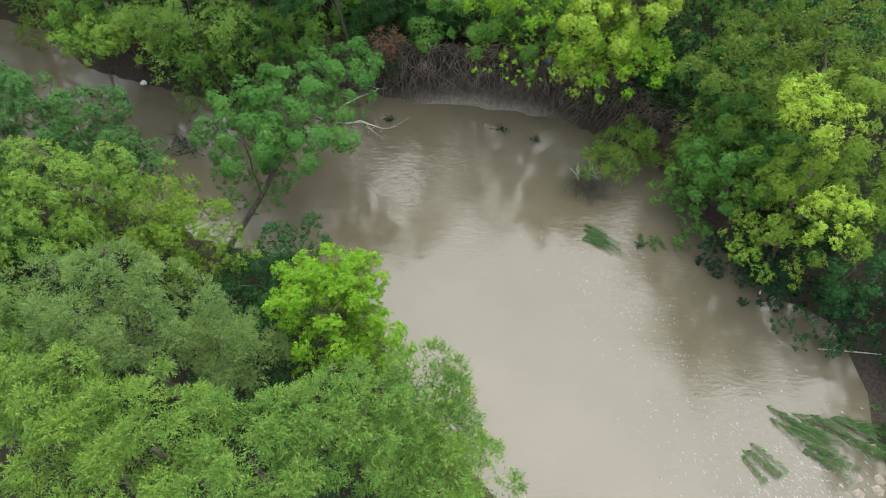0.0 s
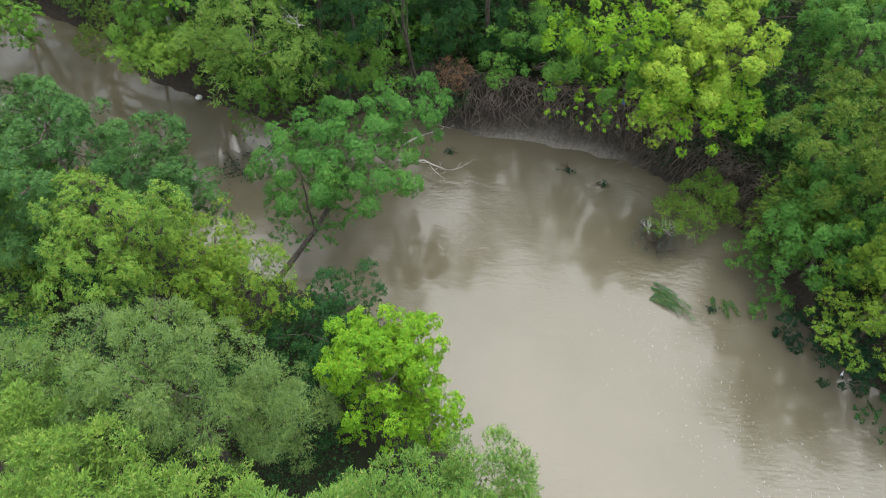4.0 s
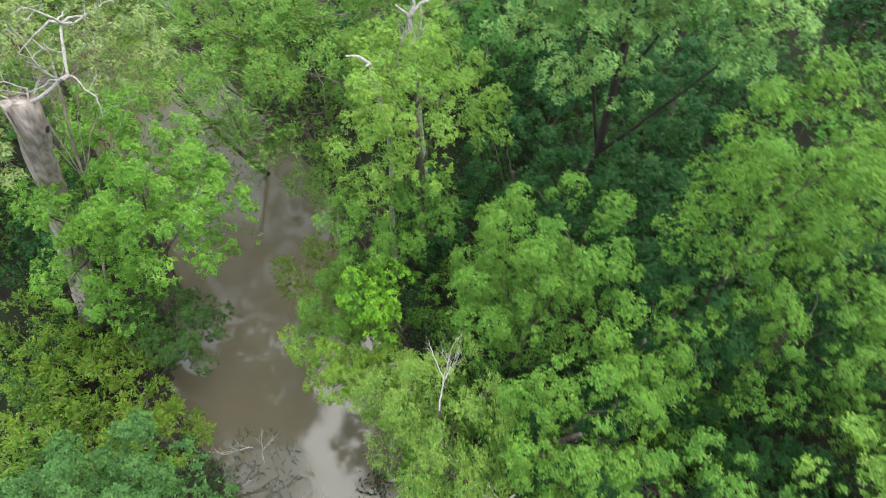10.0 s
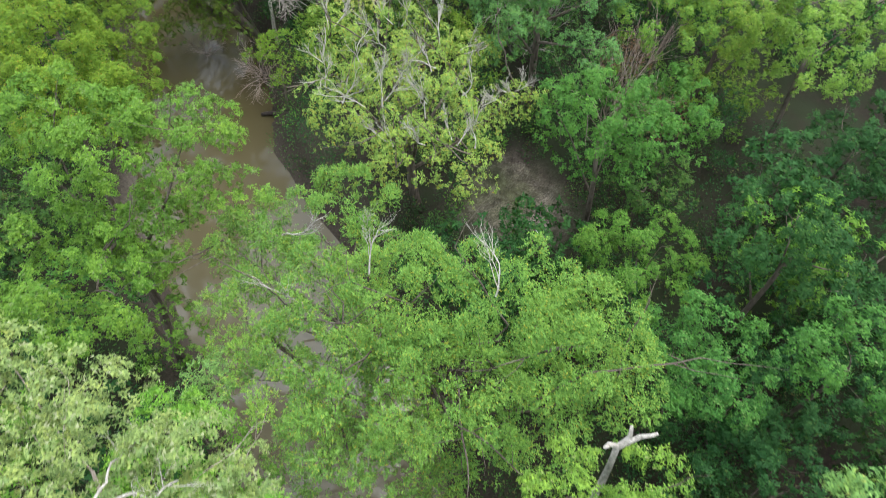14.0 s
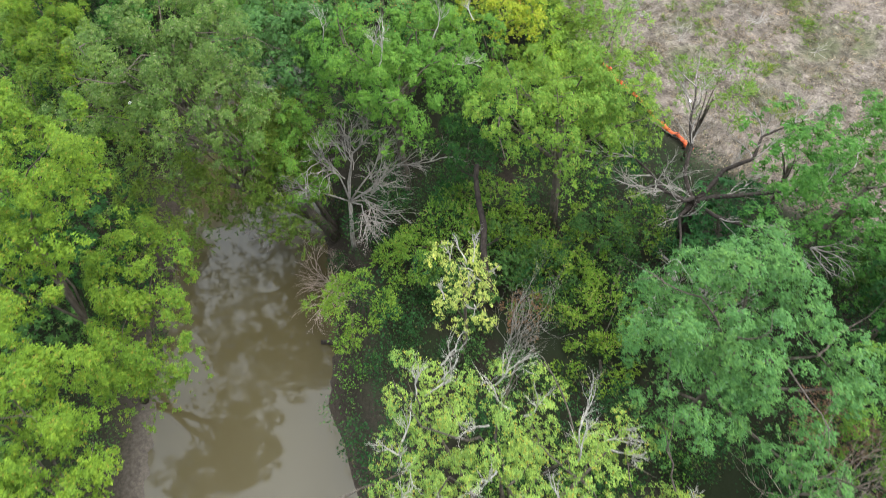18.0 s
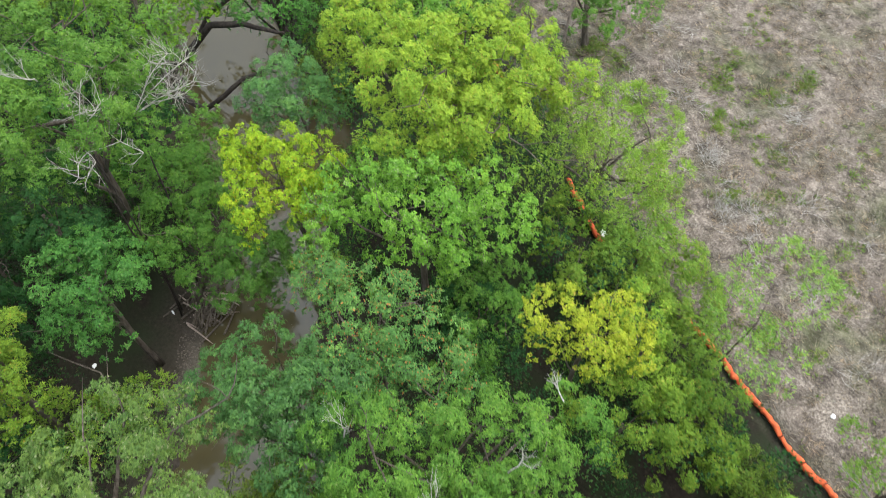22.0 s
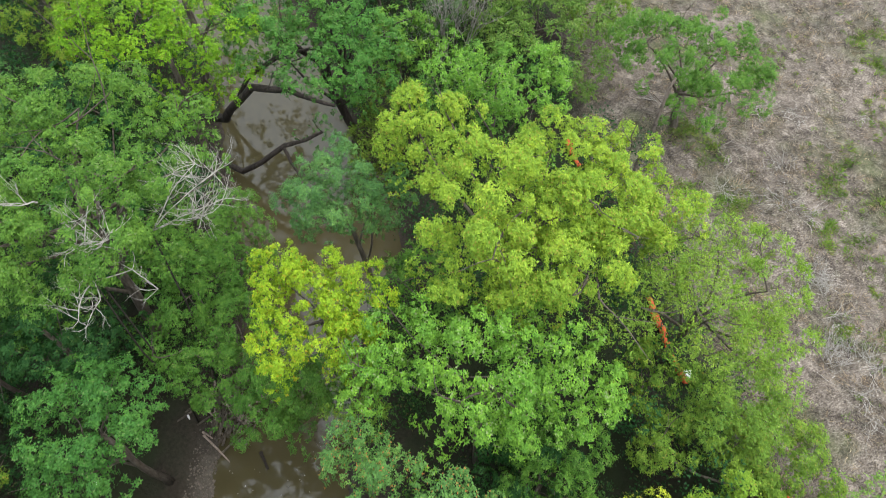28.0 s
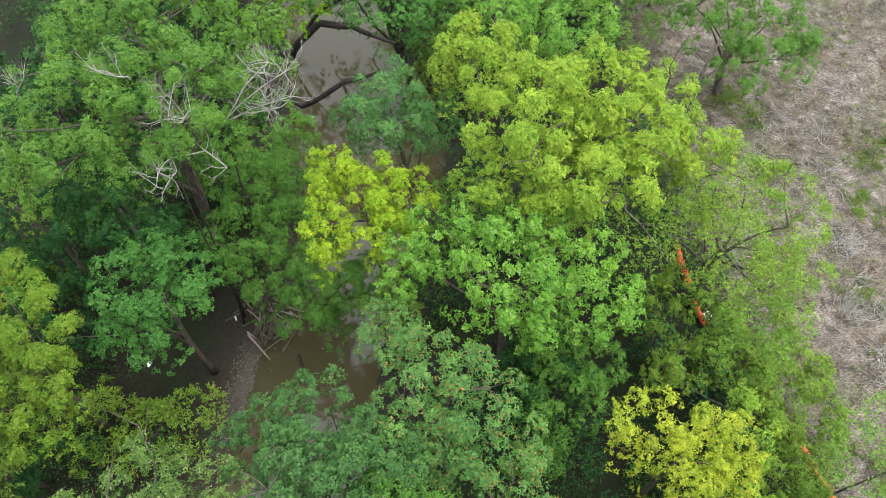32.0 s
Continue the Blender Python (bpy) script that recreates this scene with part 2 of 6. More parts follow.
# ---- helpers for meshes ----
def mesh_object(name, verts, faces, material, parent=None, smooth=False):
    me = bpy.data.meshes.new(name)
    me.from_pydata([tuple(v) for v in verts], [], faces)
    if smooth:
        me.polygons.foreach_set("use_smooth", [True] * len(me.polygons))
    me.materials.append(material)
    ob = new(name, me)
    if parent:
        ob.parent = parent
    return ob


def part(name, bm, material, parent, label=""):
    me = bpy.data.meshes.new(name)
    bm.to_mesh(me)
    bm.free()
    me.materials.append(material)
    ob = new(name, me)
    ob.parent = parent
    return tagged(ob, label)


def thing(name, label, category, at=(0, 0, 0), group="", kind=""):
    ob = new(name)
    ob.location = at
    ob.empty_display_size = 0.2
    return tagged(ob, label, category, group, kind)


def tube(verts, faces, pts, radii, sides=6, cap=True):
    """A bent tapering tube through pts."""
    first = len(verts)
    side = None
    for i, p in enumerate(pts):
        d = (Vector(pts[min(i + 1, len(pts) - 1)]) - Vector(pts[max(i - 1, 0)])).normalized()
        if side is None:
            side = d.orthogonal().normalized()
        side = (side - d * side.dot(d)).normalized()
        up = d.cross(side)
        for k in range(sides):
            a = 2 * math.pi * k / sides
            verts.append(Vector(p) + (side * math.cos(a) + up * math.sin(a)) * radii[i])
    for i in range(len(pts) - 1):
        for k in range(sides):
            a, b2 = first + i * sides + k, first + i * sides + (k + 1) % sides
            faces.append((a, b2, b2 + sides, a + sides))
    if cap:
        faces.append(tuple(range(first + (len(pts) - 1) * sides, first + len(pts) * sides)))
        faces.append(tuple(reversed(range(first, first + sides))))


def bent(rng, a, b, wobble, steps=6):
    """Points from a to b with a random bow."""
    a, b = Vector(a), Vector(b)
    span = (b - a).length
    out, drift = [], Vector((0, 0, 0))
    bow = Vector((rng.uniform(-1, 1), rng.uniform(-1, 1), rng.uniform(-0.2, 0.8))) * wobble * span
    for i in range(steps + 1):
        f = i / steps
        drift = drift + Vector((rng.uniform(-1, 1), rng.uniform(-1, 1), rng.uniform(-1, 1))) * wobble * span * 0.12
        out.append(a.lerp(b, f) + bow * math.sin(math.pi * f) * 0.5 + drift * math.sin(math.pi * f))
    return out


def twigs(rng, verts, faces, start, way, length, radius, depth, spread=0.7, lift=0.15, sides=4, kids=3):
    """A bare branch that forks and forks again."""
    steps = 4 if depth > 0 else 3
    pts, d = [Vector(start)], Vector(way).normalized()
    for i in range(steps):
        d = (d + Vector((rng.uniform(-1, 1), rng.uniform(-1, 1), rng.uniform(-1, 1) + lift)) * 0.28).normalized()
        pts.append(pts[-1] + d * length / steps)
    tip = radius * (0.55 if depth > 0 else 0.25)
    tube(verts, faces, pts, [radius + (tip - radius) * i / steps for i in range(steps + 1)], sides if depth > 1 else 3, False)
    if depth > 0:
        for k in range(kids):
            f = rng.uniform(0.35, 1.0) if k else 1.0
            at = pts[min(steps, max(1, int(f * steps + 0.5)))]
            nd = (d + Vector((rng.uniform(-1, 1), rng.uniform(-1, 1), rng.uniform(-0.8, 1))) * spread).normalized()
            twigs(rng, verts, faces, at, nd, length * rng.uniform(0.5, 0.8), radius * rng.uniform(0.4, 0.6), depth - 1, spread, lift, sides, kids)


def leaf_mesh(name, base, way, face, length, width, material, parent=None, simple=0, young=None):
    """Many leaves as one mesh: base points, directions, up-facing normals, sizes. The last `simple` of them are
    single blades, the others are folded along the midrib."""
    k = len(base)
    side = np.cross(way, face)
    side /= np.maximum(np.linalg.norm(side, axis=1, keepdims=True), 1e-6)
    nrm = np.cross(side, way)
    L, W = length[:, None], width[:, None]
    n4 = k - simple
    v4 = np.empty((n4, 4, 3), np.float32)
    q = slice(0, n4)
    v4[:, 0] = base[q]
    v4[:, 1] = (base + way * L * 0.45 + side * W * 0.5 + nrm * W * 0.16)[q]
    v4[:, 2] = (base + way * L - nrm * L * 0.08)[q]
    v4[:, 3] = (base + way * L * 0.45 - side * W * 0.5 + nrm * W * 0.16)[q]
    v3 = np.empty((simple, 3, 3), np.float32)
    q = slice(n4, k)
    v3[:, 0] = (base + way * L)[q]
    v3[:, 1] = (base + way * L * 0.15 + side * W * 0.5)[q]
    v3[:, 2] = (base + way * L * 0.15 - side * W * 0.5)[q]
    i4 = (np.arange(n4, dtype=np.int32) * 4)[:, None] + np.array([0, 1, 2, 0, 2, 3], np.int32)
    i3 = np.arange(simple * 3, dtype=np.int32) + 4 * n4
    loops = np.concatenate([i4.ravel(), i3])
    me = bpy.data.meshes.new(name)
    me.vertices.add(4 * n4 + 3 * simple)
    me.vertices.foreach_set("co", np.concatenate([v4.ravel(), v3.ravel()]))
    me.loops.add(len(loops))
    me.loops.foreach_set("vertex_index", loops)
    me.polygons.add(len(loops) // 3)
    me.polygons.foreach_set("loop_start", np.arange(0, len(loops), 3, dtype=np.int32))
    me.update(calc_edges=True)
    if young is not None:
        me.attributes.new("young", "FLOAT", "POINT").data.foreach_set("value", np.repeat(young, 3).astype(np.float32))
    me.materials.append(material)
    ob = new(name, me)
    if parent:
        ob.parent = parent
    return ob


def unit(v):
    return v / np.maximum(np.linalg.norm(v, axis=1, keepdims=True), 1e-6)


# ---- the lie of the land ----
NORTH_BANK = [(17, -30), (16, 0), (17.5, 6), (18.2, 11), (18, 14.3), (15.8, 15.6), (14.2, 17), (13.3, 19.5), (12.3, 22.5), (10.8, 24.5),
              (8.2, 26.1), (6.4, 27.2), (2, 28.1), (-1.5, 28.4), (-4, 29.2), (-8, 29.9), (-10, 28.4), (-12.3, 28.0), (-14.6, 29.2),
              (-18, 30.2), (-21.5, 31.5), (-25, 34.9), (-30, 36.6), (-36, 37.8), (-40, 38), (-44.5, 38.6), (-48, 40.6), (-53, 42.2),
              (-58, 43.5), (-62, 45), (-65, 46.2), (-68, 47.6), (-71, 50.6), (-75, 52), (-78, 50.6), (-82, 51.2), (-90, 51), (-130, 50)]
SOUTH_BANK = [(-130, 42), (-97, 43), (-85.5, 45), (-79, 44), (-71.5, 43.6), (-66.6, 41.1), (-63.4, 39.9), (-60.6, 38.5), (-58, 36.6),
              (-54, 34.8), (-49, 32.6), (-45, 30.8), (-42, 30.2), (-38, 29.8), (-33, 29), (-30, 28), (-27.4, 26.3), (-25.5, 24.3),
              (-23.5, 22.6), (-20, 22), (-16.3, 21), (-10.8, 18.6), (-7, 17.8), (-3.8, 15.6), (-2.6, 12.3), (0.2, 8.8), (2.6, 6), (3.5, 0), (3, -30)]
CREEK = np.array(NORTH_BANK + SOUTH_BANK, float)


def to_water(x, y):
    """Metres from the water's edge, negative on the water."""
    x, y = np.atleast_1d(np.asarray(x, float)), np.atleast_1d(np.asarray(y, float))
    best, inside = np.full(x.shape, 1e9), np.zeros(x.shape, bool)
    for (ax, ay), (bx, by) in zip(CREEK, np.roll(CREEK, -1, 0)):
        ex, ey = bx - ax, by - ay
        f = np.clip(((x - ax) * ex + (y - ay) * ey) / (ex * ex + ey * ey), 0, 1)
        best = np.minimum(best, np.hypot(x - ax - f * ex, y - ay - f * ey))
        cross = (ay > y) != (by > y)
        inside ^= cross & (x < ax + ex * (y - ay) / (ey if abs(ey) > 1e-9 else 1e-9))
    return np.where(inside, -best, best)


FIELD_EDGE = [(-140, 84), (-95, 71), (-84, 66), (-74, 61.5), (-66, 60.6), (-58, 59.6), (-52, 59.4), (-46, 59.4), (-41, 61.5), (-34, 66), (-20, 80), (0, 110)]


def field_amount(x, y):
    edge = np.interp(x, [p[0] for p in FIELD_EDGE], [p[1] for p in FIELD_EDGE])
    return np.clip((y - edge + 0.9) / 1.8, 0, 1)


def smooth(a, b, v):
    f = np.clip((v - a) / (b - a), 0, 1)
    return f * f * (3 - 2 * f)


def ground_z(x, y):
    x, y = np.atleast_1d(np.asarray(x, float)), np.atleast_1d(np.asarray(y, float))
    d = to_water(x, y)
    north = smooth(-3, 3, y - np.interp(x, [-130, -97, -71, -45, -27, -10, 3, 17], [46, 47, 47, 34.5, 30, 24, 15, 8]))
    bar = np.exp(-(((x + 65.5) / 3.2) ** 2 + ((y - 38.6) / 2.2) ** 2)) + np.exp(-(((x - 18) / 3) ** 2 + ((y - 7) / 3) ** 2))
    steep = 0.9 + 2.3 * (1 - north) + 4.0 * np.clip(bar, 0, 1)
    rise = (1.5 + 0.4 * north) * smooth(0.1, steep + 0.7, d) + 1.1 * smooth(2.0, 14.0, d) * (0.55 + 0.45 * north)
    lump = 0.16 * np.sin(x * 0.83 + 1.3) * np.cos(y * 0.71) + 0.09 * np.sin(x * 2.1 + y * 1.7) + 0.05 * np.sin(x * 4.3 - y * 3.9)
    cut = np.exp(-(((x - 2.5) / 8.5) ** 4)) * north * (y < 36)
    rise = rise + cut * (0.9 * smooth(0.7, 1.6, d) - 0.35 * smooth(0.1, 0.7, d))
    land = 0.02 + rise + lump * smooth(0.2, 2.5, d)
    return np.where(d > 0, land, np.maximum(-1.4, 0.02 + d * 0.45))


def gz(x, y):
    return float(ground_z(x, y)[0])


def ashore(x, y, keep=0.6):
    """The nearest place on dry land."""
    for _ in range(40):
        d = float(to_water(x, y)[0])
        if d >= keep:
            break
        gx = float((to_water(x + 0.2, y) - to_water(x - 0.2, y))[0])
        gy = float((to_water(x, y + 0.2) - to_water(x, y - 0.2))[0])
        s = math.hypot(gx, gy) or 1
        x, y = x + gx / s * (keep - d + 0.05), y + gy / s * (keep - d + 0.05)
    return x, y


def axis(lo, hi, step, far):
    mid = np.arange(lo, hi + step / 2, step)
    out = step * 1.5 ** np.arange(1, 40)
    out = np.cumsum(out)
    out = out[out < far]
    return np.r_[lo - out[::-1], mid, hi + out]


def build_ground():
    xs, ys = axis(-104, 30, 0.5, 1500), axis(-8, 92, 0.5, 1500)
    X, Y = np.meshgrid(xs, ys)
    x, y = X.ravel(), Y.ravel()
    z = ground_z(x, y)
    w, h = len(xs), len(ys)
    a = (np.arange(h - 1)[:, None] * w + np.arange(w - 1)).ravel()
    me = bpy.data.meshes.new("ground")
    me.from_pydata(np.c_[x, y, z].tolist(), [], np.c_[a, a + 1, a + 1 + w, a + w].tolist())
    me.polygons.foreach_set("use_smooth", [True] * len(me.polygons))
    d = to_water(x, y)
    for key, val in (("field", np.maximum(field_amount(x, y), 0.85 * np.exp(-(((x + 32.2) / 2.6) ** 4 + ((y - 44.8) / 2.2) ** 4)))), ("shore", np.clip(1.25 - d / 2.2, 0, 1)),
                     ("sand", np.clip(1.3 - d / 0.9, 0, 1) * np.clip(np.exp(-(((x - 2.2) / 4.2) ** 4)) * (y > 24) + 0.4 * np.exp(-(((x + 63.8) / 2.2) ** 2 + ((y - 39.9) / 1.8) ** 2)) + 0.35 * np.exp(-(((x + 46.5) / 3) ** 4)) * (y < 34), 0, 1))):
        me.attributes.new(key, "FLOAT", "POINT").data.foreach_set("value", val.astype(np.float32))
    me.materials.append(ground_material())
    tagged(new("ground", me), "leaf-littered forest floor with muddy creek banks and dry pale field", "ground", kind="structure")


build_ground()


def build_water():
    grown = []
    pts = [Vector((*p, 0)) for p in CREEK]
    for i, p in enumerate(pts):
        t = (pts[(i + 1) % len(pts)] - pts[i - 1]).normalized()
        grown.append(p + Vector((t.y, -t.x, 0)) * -0.8)
    area = sum(grown[i - 1].x * grown[i].y - grown[i].x * grown[i - 1].y for i in range(len(grown)))
    base_area = sum(pts[i - 1].x * pts[i].y - pts[i].x * pts[i - 1].y for i in range(len(pts)))
    if abs(area) < abs(base_area):
        grown = [p * 2 - g for p, g in zip(pts, grown)]
    bm = bmesh.new()
    bm.faces.new([bm.verts.new(p) for p in grown])
    bmesh.ops.triangulate(bm, faces=bm.faces[:])
    bmesh.ops.recalc_face_normals(bm, faces=bm.faces[:])
    if sum(f.normal.z for f in bm.faces) < 0:
        bmesh.ops.reverse_faces(bm, faces=bm.faces[:])
    me = bpy.data.meshes.new("water")
    bm.to_mesh(me)
    bm.free()
    me.materials.append(water_material())
    tagged(new("water", me), "calm muddy brown creek reflecting the pale sky", "water", kind="structure")


build_water()

# ---- trees ----
# leaf colour, leaf length, width, leaf cover, droop, odd-leaf colour, odd share
LEAVES = {
    "lime": ((0.2, 0.325, 0.015), 0.24, 0.15, 2.2, 0.2, (0.3, 0.34, 0.03), 0.04),
    "limey": ((0.31, 0.385, 0.018), 0.22, 0.14, 2.2, 0.2, (0.42, 0.36, 0.03), 0.06),
    "limeb": ((0.16, 0.235, 0.028), 0.20, 0.10, 2.0, 0.3, (0.25, 0.24, 0.04), 0.04),
    "limetip": ((0.15, 0.29, 0.02), 0.28, 0.17, 2.0, 0.2, None, 0),
    "rust": ((0.24, 0.115, 0.06), 0.18, 0.09, 1.3, 0.5, (0.3, 0.2, 0.1), 0.1),
    "feather": ((0.19, 0.27, 0.042), 0.16, 0.07, 2.0, 0.5, (0.28, 0.34, 0.1), 0.06),
    "yel": ((0.295, 0.378, 0.034), 0.22, 0.12, 2.4, 0.1, (0.36, 0.33, 0.06), 0.06),
    "yolive": ((0.16, 0.228, 0.022), 0.21, 0.11, 2.3, 0.2, (0.28, 0.26, 0.04), 0.05),
    "yelm": ((0.185, 0.26, 0.030), 0.24, 0.11, 2.2, 0.35, (0.3, 0.32, 0.06), 0.05),
    "olive": ((0.13, 0.175, 0.022), 0.18, 0.08, 2.0, 0.4, (0.2, 0.2, 0.05), 0.04),
    "green": ((0.086, 0.188, 0.03), 0.25, 0.13, 2.3, 0.3, (0.16, 0.27, 0.08), 0.05),
    "lgreen": ((0.18, 0.27, 0.034), 0.23, 0.12, 2.0, 0.3, (0.25, 0.33, 0.04), 0.05),
    "elm": ((0.125, 0.222, 0.028), 0.24, 0.11, 2.2, 0.45, (0.18, 0.28, 0.07), 0.05),
    "palefine": ((0.235, 0.34, 0.075), 0.26, 0.11, 2.0, 0.5, (0.32, 0.4, 0.1), 0.06),
    "pale": ((0.205, 0.3, 0.04), 0.25, 0.11, 2.2, 0.5, (0.28, 0.36, 0.12), 0.06),
    "silver": ((0.27, 0.3, 0.08), 0.27, 0.1, 1.9, 0.5, (0.36, 0.4, 0.22), 0.08),
    "teal": ((0.115, 0.215, 0.052), 0.22, 0.11, 2.3, 0.2, (0.13, 0.25, 0.12), 0.05),
    "dteal": ((0.075, 0.148, 0.036), 0.22, 0.11, 2.3, 0.2, (0.11, 0.2, 0.08), 0.05),
    "mint": ((0.165, 0.297, 0.034), 0.25, 0.14, 2.1, 0.25, (0.27, 0.38, 0.14), 0.06),
    "mixed": ((0.14, 0.235, 0.045), 0.24, 0.12, 2.1, 0.3, (0.40, 0.2, 0.06), 0.06),
    "grey": ((0.172, 0.222, 0.05), 0.20, 0.06, 2.3, 0.35, (0.24, 0.3, 0.16), 0.06),
    "fresh": ((0.135, 0.228, 0.03), 0.23, 0.12, 2.2, 0.2, (0.2, 0.3, 0.1), 0.05),
    "ash": ((0.13, 0.178, 0.034), 0.22, 0.1, 2.2, 0.3, (0.26, 0.3, 0.14), 0.06),
    "sage": ((0.165, 0.245, 0.036), 0.26, 0.06, 2.4, 0.3, (0.32, 0.36, 0.1), 0.06),
    # deep green of its own, lowered further for the shade between crowns
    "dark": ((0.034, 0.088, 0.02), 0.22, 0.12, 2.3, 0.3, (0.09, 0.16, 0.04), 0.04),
    "spring": ((0.212, 0.32, 0.05), 0.18, 0.09, 2.1, 0.3, (0.36, 0.4, 0.06), 0.06),
    "lemon": ((0.42, 0.41, 0.085), 0.18, 0.10, 1.0, 0.25, (0.5, 0.45, 0.15), 0.08),
    "gold": ((0.415, 0.40, 0.026), 0.21, 0.11, 1.8, 0.25, (0.5, 0.42, 0.08), 0.06),
    "fine": ((0.235, 0.325, 0.04), 0.17, 0.07, 1.5, 0.3, (0.22, 0.26, 0.05), 0.04),
    "sparse": ((0.165, 0.245, 0.03), 0.2, 0.10, 1.1, 0.3, (0.25, 0.27, 0.05), 0.05),
    "twig": ((0.30, 0.36, 0.06), 0.18, 0.10, 1.3, 0.35, (0.4, 0.36, 0.06), 0.08),
    "bush": ((0.07, 0.13, 0.026), 0.2, 0.11, 2.0, 0.2, (0.13, 0.17, 0.05), 0.06),
    "ybush": ((0.20, 0.28, 0.03), 0.19, 0.11, 1.9, 0.2, (0.3, 0.27, 0.1), 0.08),
    "deadbush": ((0.10, 0.10, 0.07), 0.16, 0.07, 0.7, 0.2, (0.3, 0.26, 0.22), 0.1),
    # ivy and under: leaf colours also lowered for shade beneath the crowns
    "ivy": ((0.026, 0.058, 0.022), 0.22, 0.17, 2.2, 0.1, (0.08, 0.13, 0.06), 0.04),
    "under": ((0.034, 0.07, 0.016), 0.24, 0.14, 2.0, 0.2, (0.13, 0.13, 0.05), 0.08),
}
LEAF_MATS = {k: leaf_material("leaves_" + k, (v[0][0] * 0.57, v[0][1] * 0.75, v[0][2] * 1.0), odd=tuple(c * 0.7 for c in v[5]) if v[5] else None, odd_share=v[6]) for k, v in LEAVES.items()}
WORDS = {
    "lime": "bright lime-green broadleaf tree in full leaf", "limey": "yellow-lime tree with broad flat sprays of leaves",
    "limeb": "light green shrub with arching leafy stems", "limetip": "young lime-green sapling among darker crowns",
    "rust": "shrub with dry rust-brown leaves", "feather": "light green tree with feathery drooping foliage", "yel": "yellow-green tree with dense rounded clumps of leaves", "yolive": "olive-yellow tree with a loose leafy crown",
    "yelm": "yellowish green elm with drooping leafy sprays", "olive": "olive-green tree with fine drooping foliage",
    "green": "deep green broadleaf tree with a full crown", "lgreen": "light green tree with a wide open crown",
    "elm": "mid-green elm with soft drooping leaf sprays", "palefine": "tall pale green tree with fine drooping leaves", "pale": "tall pale green tree with drooping leaf clusters",
    "silver": "old tree with pale silvery leaves and bleached limbs", "teal": "bluish green tree with a dense crown",
    "dteal": "dark bluish green understorey tree", "mint": "mint-green tree with layered leafy branches", "mixed": "green tree with scattered orange turning leaves",
    "grey": "grey-green willow-like tree with narrow leaves", "dark": "dark green understorey tree beside the creek, colour deepened for shade",
    "fresh": "fresh green broadleaf tree with an open layered crown",
    "ash": "large grey-green tree with tufted leaves",
    "sage": "sage-green elm with drooping leafy sprays",
    "spring": "light yellow-green tree with fine airy foliage", "lemon": "small tree with pale lemon-yellow leaves and bare twigs",
    "gold": "small tree with golden yellow autumn leaves", "fine": "thin green tree with small sparse leaves",
    "sparse": "half-bare tree with sparse green leaves", "twig": "thinning yellow-green tree with bare white twigs",
    "bush": "dark green bush on the creek bank", "ybush": "yellowish green bush on the creek bank",
    "deadbush": "half-dead brownish bush on the creek bank", "ivy": "low dark green creeper mat on the bank",
}


LOOSE = {"twig", "lemon", "rust", "feather", "sparse", "fine", "silver", "olive", "deadbush", "limeb", "ybush", "lgreen", "gold", "ivy", "limey"}
# kinds whose leaves stand in whorls at the twig tips; the others hang theirs along drooping sprays
WHORLED = {"yel", "yolive", "mint", "green", "lime", "limey", "limetip", "dark", "teal", "dteal", "mixed", "gold", "fresh", "ash", "elm", "yelm", "pale", "palefine", "lgreen", "silver", "twig", "lemon", "bush", "ivy", "under"}
SHADED = {"dark", "olive", "bush", "ybush", "deadbush", "dteal", "ivy"}
NARROW = {"sage", "grey"}
LOW = ("limeb", "bush", "ybush", "deadbush", "ivy")


def sphere_spread(k, low, rng):
    """k directions spread evenly over the part of a ball above `low`, each a little off its place."""
    i = np.arange(k) + 0.5
    z = 1 - (1 - low) * i / k
    a = i * 2.39996 + rng.uniform(0, 6.28)
    s = np.sqrt(np.clip(1 - z * z, 0, 1))
    return unit(np.c_[s * np.cos(a), s * np.sin(a), z] + rng.normal(size=(k, 3)) * 0.16)


